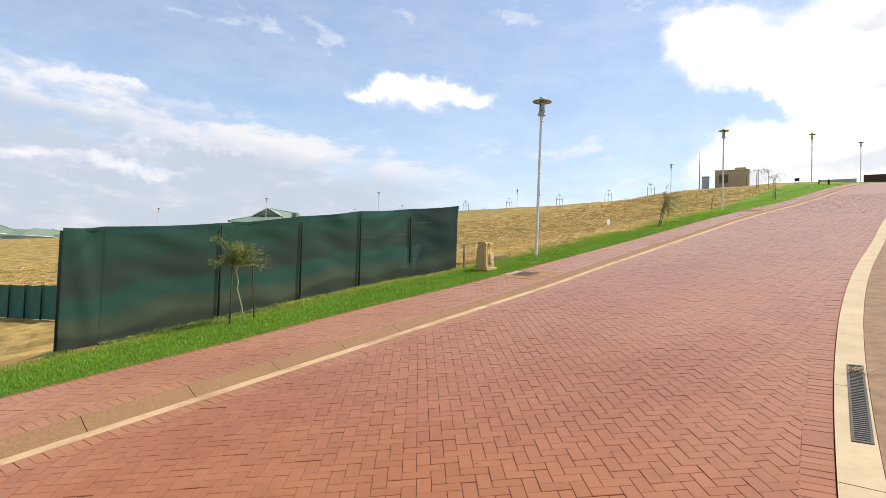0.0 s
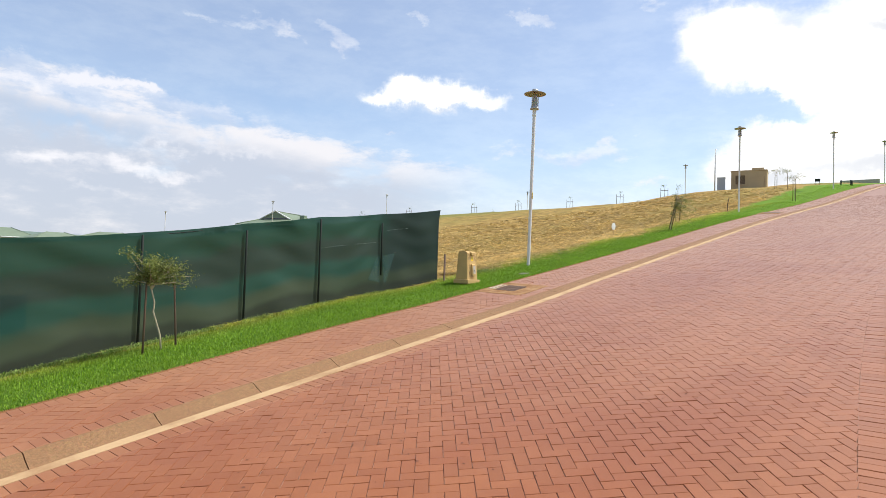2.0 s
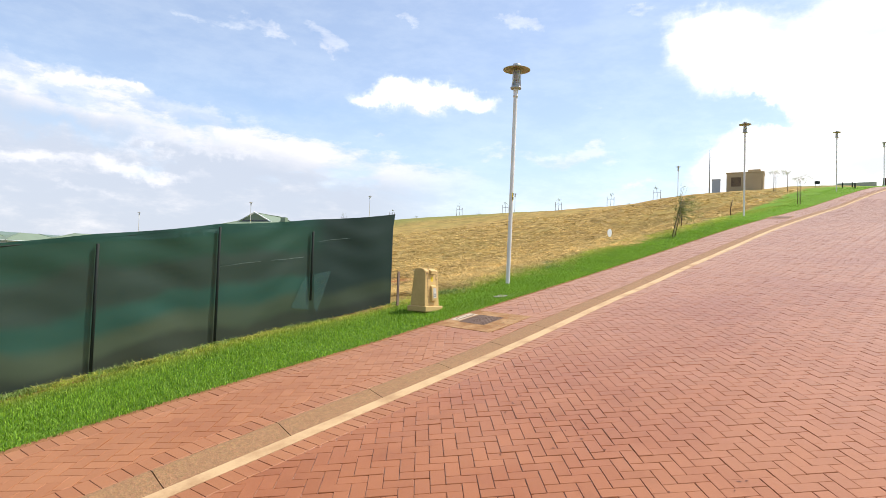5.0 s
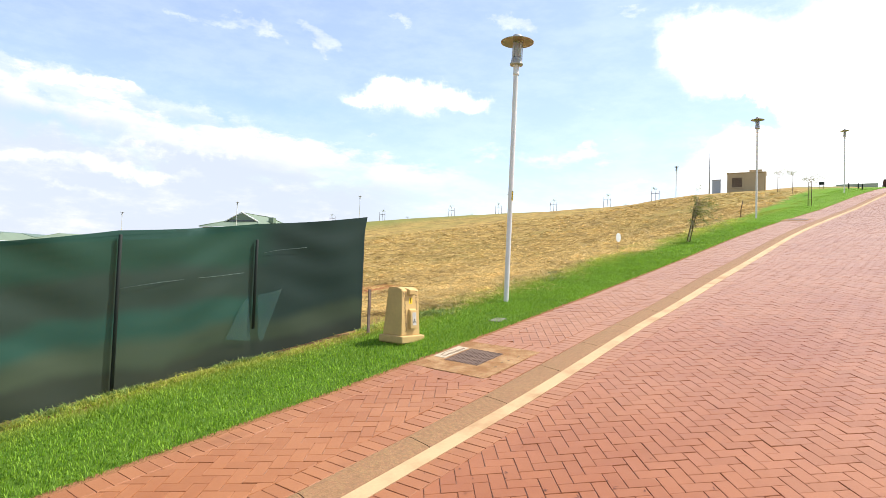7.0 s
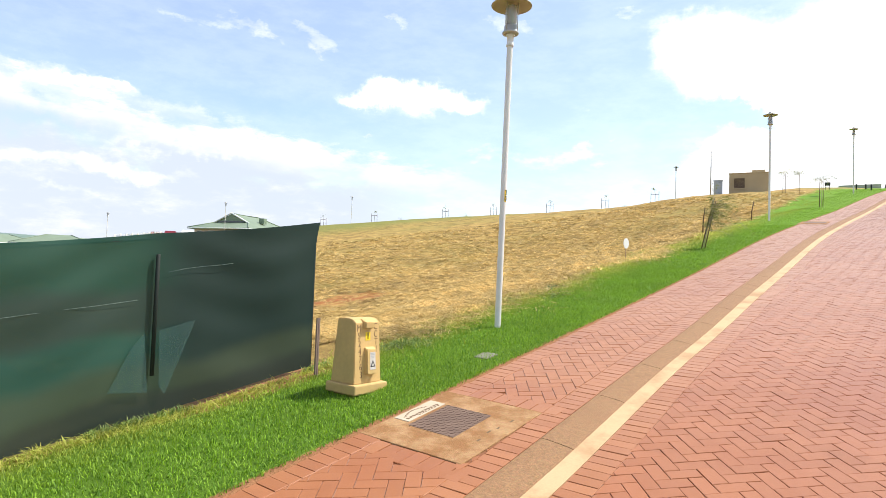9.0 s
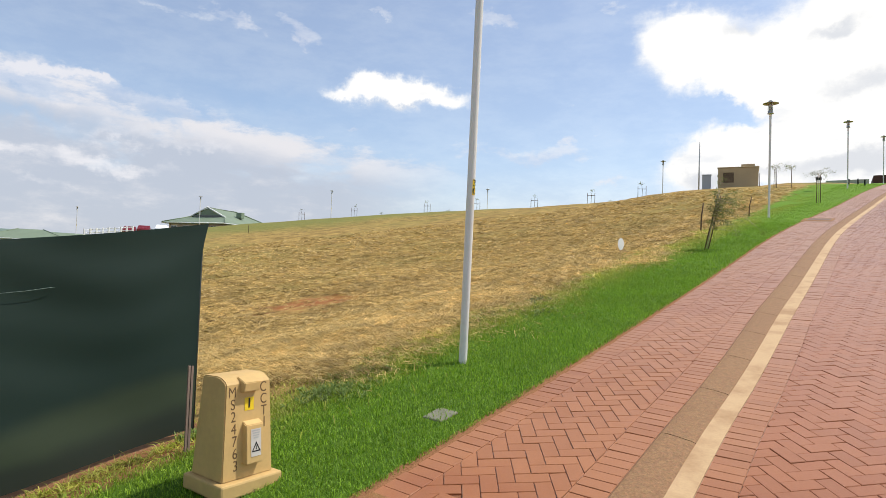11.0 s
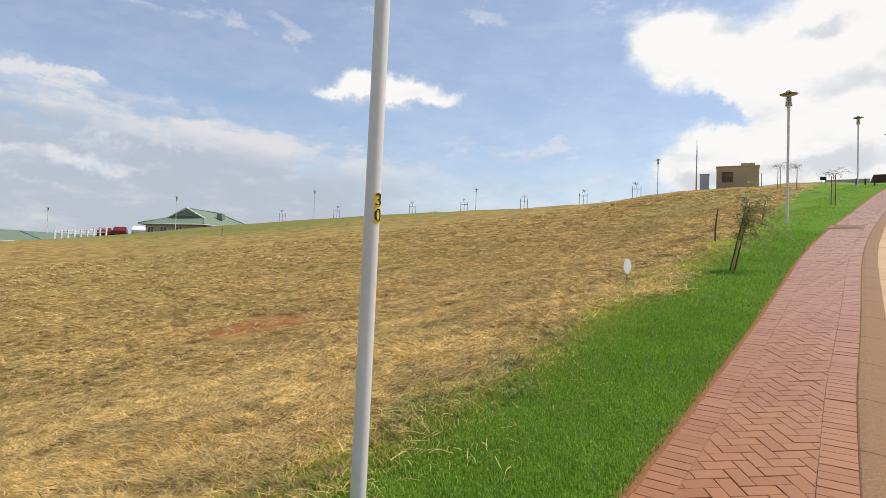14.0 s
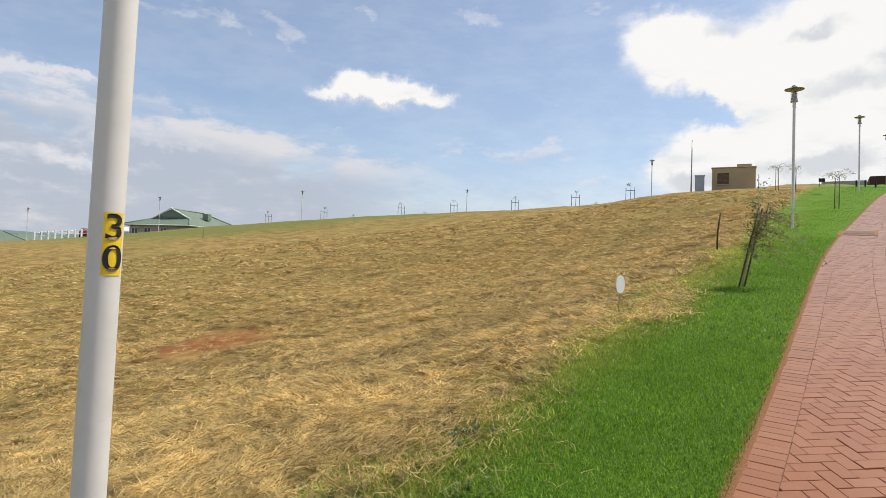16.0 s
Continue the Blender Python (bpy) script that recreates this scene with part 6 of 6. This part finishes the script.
# dry stalks caught on the grate
n = 60
u, y = GX - 0.10 + RNG.normal(0, 0.06, n), GY + 0.72 + RNG.normal(0, 0.05, n)
blade_mesh("straw_tuft", u, y, road_z(u, y) + 0.02 + 0.03 * RNG.rand(n), RNG.uniform(-1.0, 1.0, n), RNG.uniform(-0.1, 0.4, n), RNG.uniform(0.08, 0.22, n), RNG.uniform(0.003, 0.006, n), RNG.uniform(-0.5, 0.2, n), straw_mat, "dry stalks caught on the drain grate", category="straw")

# ---- pavers ----
def clip(poly, lo, hi):
    for sign, lim in ((1, lo), (-1, -hi)):
        out = []
        for (ax, ay), (bx, by) in zip(poly, poly[1:] + poly[:1]):
            a, b = sign * ax - lim, sign * bx - lim
            if a >= 0:
                out.append((ax, ay))
            if (a >= 0) != (b >= 0):
                t = a / (a - b)
                out.append((ax + (bx - ax) * t, ay + (by - ay) * t))
        poly = out
        if len(poly) < 3:
            return []
    return poly


def herringbone(lo, hi, y0, y1, blocked, angle, start):
    """Bricks of a diagonal herringbone bond between two edges: outline, and centre and heading where a brick is whole."""
    s, g = 0.1, 0.0019
    ca_, sa_ = math.cos(radians(angle)), math.sin(radians(angle))
    out = []
    span = int((y1 - y0 + 16) / s)
    um, ym = start
    for i in range(-span, span):
        for j in range(-span, span):
            k = (i - j) % 4
            if k not in (0, 3):
                continue
            a0, b0 = i * s, j * s
            a1, b1 = (a0 + 2 * s, b0 + s) if k == 0 else (a0 + s, b0 + 2 * s)
            ca, cb = (a0 + a1) / 2, (b0 + b1) / 2
            cu, cy = um + ca * ca_ - cb * sa_, ym + ca * sa_ + cb * ca_
            if not (y0 <= cy <= y1):
                continue
            l, h = lo(cy), hi(cy)
            if cu < l - 0.11 or cu > h + 0.11 or (blocked and blocked(cu, cy)):
                continue
            pts = [(um + a * ca_ - b * sa_, ym + a * sa_ + b * ca_) for a, b in ((a0 + g, b0 + g), (a1 - g, b0 + g), (a1 - g, b1 - g), (a0 + g, b1 - g))]
            cut = clip(pts, l + g, h - g)
            if not cut:
                continue
            area = 0.5 * abs(sum(p[0] * q[1] - q[0] * p[1] for p, q in zip(cut, cut[1:] + cut[:1])))
            if area < 0.0003:
                continue
            out.append((cut, (cu, cy, angle if k == 0 else angle + 90) if len(cut) == 4 and area > 0.0180 else None))
    return out


def course(u, y0, y1, blocked=None):
    """A row of bricks laid across, between u and u + 0.2, square to the edge that they follow."""
    out, y, g = [], y0, 0.0019
    while y < y1:
        slope = (u(y + 0.2) - u(y - 0.2)) / 0.4
        k = math.hypot(1.0, slope)
        along_v, across = Vector((slope / k, 1 / k)), Vector((1 / k, -slope / k))
        c = Vector((u(y + 0.05) + 0.1 * k, y + 0.05))
        if not (blocked and blocked(*c)):
            quad = [c + across * sx * (0.1 - g) + along_v * sy * (0.05 - g) for sx, sy in ((-1, -1), (1, -1), (1, 1), (-1, 1))]
            out.append(([tuple(q) for q in quad], (c.x, c.y, math.degrees(math.atan2(-slope, 1.0)))))
        y += 0.1 / k
    return out


BRICK = bpy.data.meshes.new("brick")
bm = bmesh.new()
rings = [(0.0981, 0.0481, -0.03), (0.0981, 0.0481, -0.003), (0.0955, 0.0455, 0.0)]
loops = [[bm.verts.new((sx * a, sy * b, z)) for sx, sy in ((-1, -1), (1, -1), (1, 1), (-1, 1))] for a, b, z in rings]
for a, b in zip(loops, loops[1:]):
    for i in range(4):
        bm.faces.new((a[i], a[(i + 1) % 4], b[(i + 1) % 4], b[i]))
bm.faces.new(loops[-1])
bm.to_mesh(BRICK)
bm.free()


def brick_mesh(mat):
    me = BRICK.copy()
    me.materials.append(mat)
    return me


def lay_bricks(bricks, zf, mat, parent, near, name, limit=290):
    """Lay bricks: the nearest as parts of their own, the rest as one mesh."""
    rng = random.Random(len(bricks))
    shared, verts, faces, singles = brick_mesh(mat), [], [], 0
    for poly, whole in bricks:
        cx, cy = sum(p[0] for p in poly) / len(poly), sum(p[1] for p in poly) / len(poly)
        shift = float(bend(cy))
        dz = rng.gauss(0, 0.0011)
        tx, ty = rng.gauss(0, 0.006), rng.gauss(0, 0.006)
        if whole and singles < limit and near(cx, cy):
            x, y = whole[0] + shift, whole[1]
            gx = float(zf(x + 0.1, y) - zf(x - 0.1, y)) / 0.2 + tx
            gy = float(zf(x, y + 0.1) - zf(x, y - 0.1)) / 0.2 + ty
            q = Vector((0, 0, 1)).rotation_difference(Vector((-gx, -gy, 1)).normalized()).to_matrix().to_4x4()
            ob = new("brick", shared)
            ob.parent = parent
            ob.matrix_basis = Matrix.Translation((x, y, float(zf(x, y)) + dz)) @ q @ Matrix.Rotation(radians(whole[2]), 4, "Z")
            singles += 1
            continue
        n, k = len(poly), len(verts)
        far_off = cy > 30
        z0 = float(zf(cx + shift, cy)) + dz
        gx = float(zf(cx + shift + 0.1, cy) - zf(cx + shift - 0.1, cy)) / 0.2 + tx
        gy = float(zf(cx + shift, cy + 0.1) - zf(cx + shift, cy - 0.1)) / 0.2 + ty
        area_poly = poly
        for inset, drop in (((0.0, -0.018), (0.0, 0.0)) if far_off else ((0.0, -0.02), (0.0, -0.003), (0.0026, 0.0))):
            for px, py in area_poly:
                d = math.hypot(px - cx, py - cy)
                f = 1 - inset * 1.35 / max(d, 0.02)
                ex, ey = (px - cx) * f, (py - cy) * f
                verts.append((cx + ex + shift, cy + ey, z0 + gx * ex + gy * ey + drop))
        rings = 2 if far_off else 3
        for r in range(rings - 1):
            for i in range(n):
                faces.append((k + r * n + i, k + r * n + (i + 1) % n, k + (r + 1) * n + (i + 1) % n, k + (r + 1) * n + i))
        faces.append(tuple(k + (rings - 1) * n + i for i in range(n)))
    ob = mesh_object(name, verts, faces, mat)
    ob.parent = parent
    ob["kind"] = "stuff"
    return ob


def in_slab(u, y):
    return SLAB[0] - 0.02 < u < SLAB[1] + 0.03 and SLAB[2] < y < SLAB[3]


def round_slab(u, y):
    return u < SLAB[1] + 0.03 and SLAB[2] - 0.15 < y < SLAB[3] + 0.15


def road_top(x, y):
    return road_z(x, y)


lay_bricks(herringbone(lambda y: WALK_L + 0.2, lambda y: float(kerb_back(y)) - 0.2, -8.0, 52.0, round_slab, 36.0, (-7.001, 13.152)), plane, walk_red, path, lambda x, y: 11.9 < y < 19.5, "far_bricks")
lay_bricks(course(lambda y: WALK_L, -8.0, 60.0, in_slab), plane, border_red, path, lambda x, y: 11.9 < y < 21.0, "border_bricks", 100)
lay_bricks(course(lambda y: float(kerb_back(y)) - 0.2, -8.0, 60.0), plane, border_red, path, lambda x, y: 8.0 < y < 18.0, "border_bricks", 100)
ends = []
for y0 in (SLAB[2] - 0.205, SLAB[3] + 0.005):
    for k in range(7):
        u0 = WALK_L + 0.2 + k * 0.1175
        ends.append(([(u0 + 0.003, y0 + 0.003), (u0 + 0.1145, y0 + 0.003), (u0 + 0.1145, y0 + 0.197), (u0 + 0.003, y0 + 0.197)], None))
lay_bricks(ends, plane, border_red, path, lambda x, y: False, "slab_border_bricks")
lay_bricks(herringbone(lambda y: float(road_edge(y)) + 0.2, lambda y: float(right_edge(y)) - 0.2, -8.0, 46.0, None, 41.3, (-2.544, 7.666)), road_top, paver_red, road, lambda x, y: 5.6 < y < 9.4 and -4.9 < x < -3.2, "far_bricks")
lay_bricks(course(lambda y: float(road_edge(y)), -8.0, 60.0), road_top, border_red, road, lambda x, y: 8.0 < y < 14.0, "border_bricks", 60)
lay_bricks(course(lambda y: float(right_edge(y)) - 0.203, -8.0, 60.0), road_top, paver_red, road, lambda x, y: 2.5 < y < 8.5, "border_bricks", 60)
# past the last laid bricks the courses run together
cap = strip("far_paving", lambda y: road_edge(y) + 0.2, lambda y: right_edge(y) - 0.2, 45.9, 74, 0.5, lambda x, y: road_z(x, y) - 0.001, paver_red, 4, 0.02)
cap.parent = road
cap2 = strip("far_paving", lambda y: WALK_L + 0.2, lambda y: kerb_back(y) - 0.2, 51.9, 74, 0.5, lambda x, y: plane(x, y) - 0.001, walk_red, 2, 0.02)
cap2.parent = path
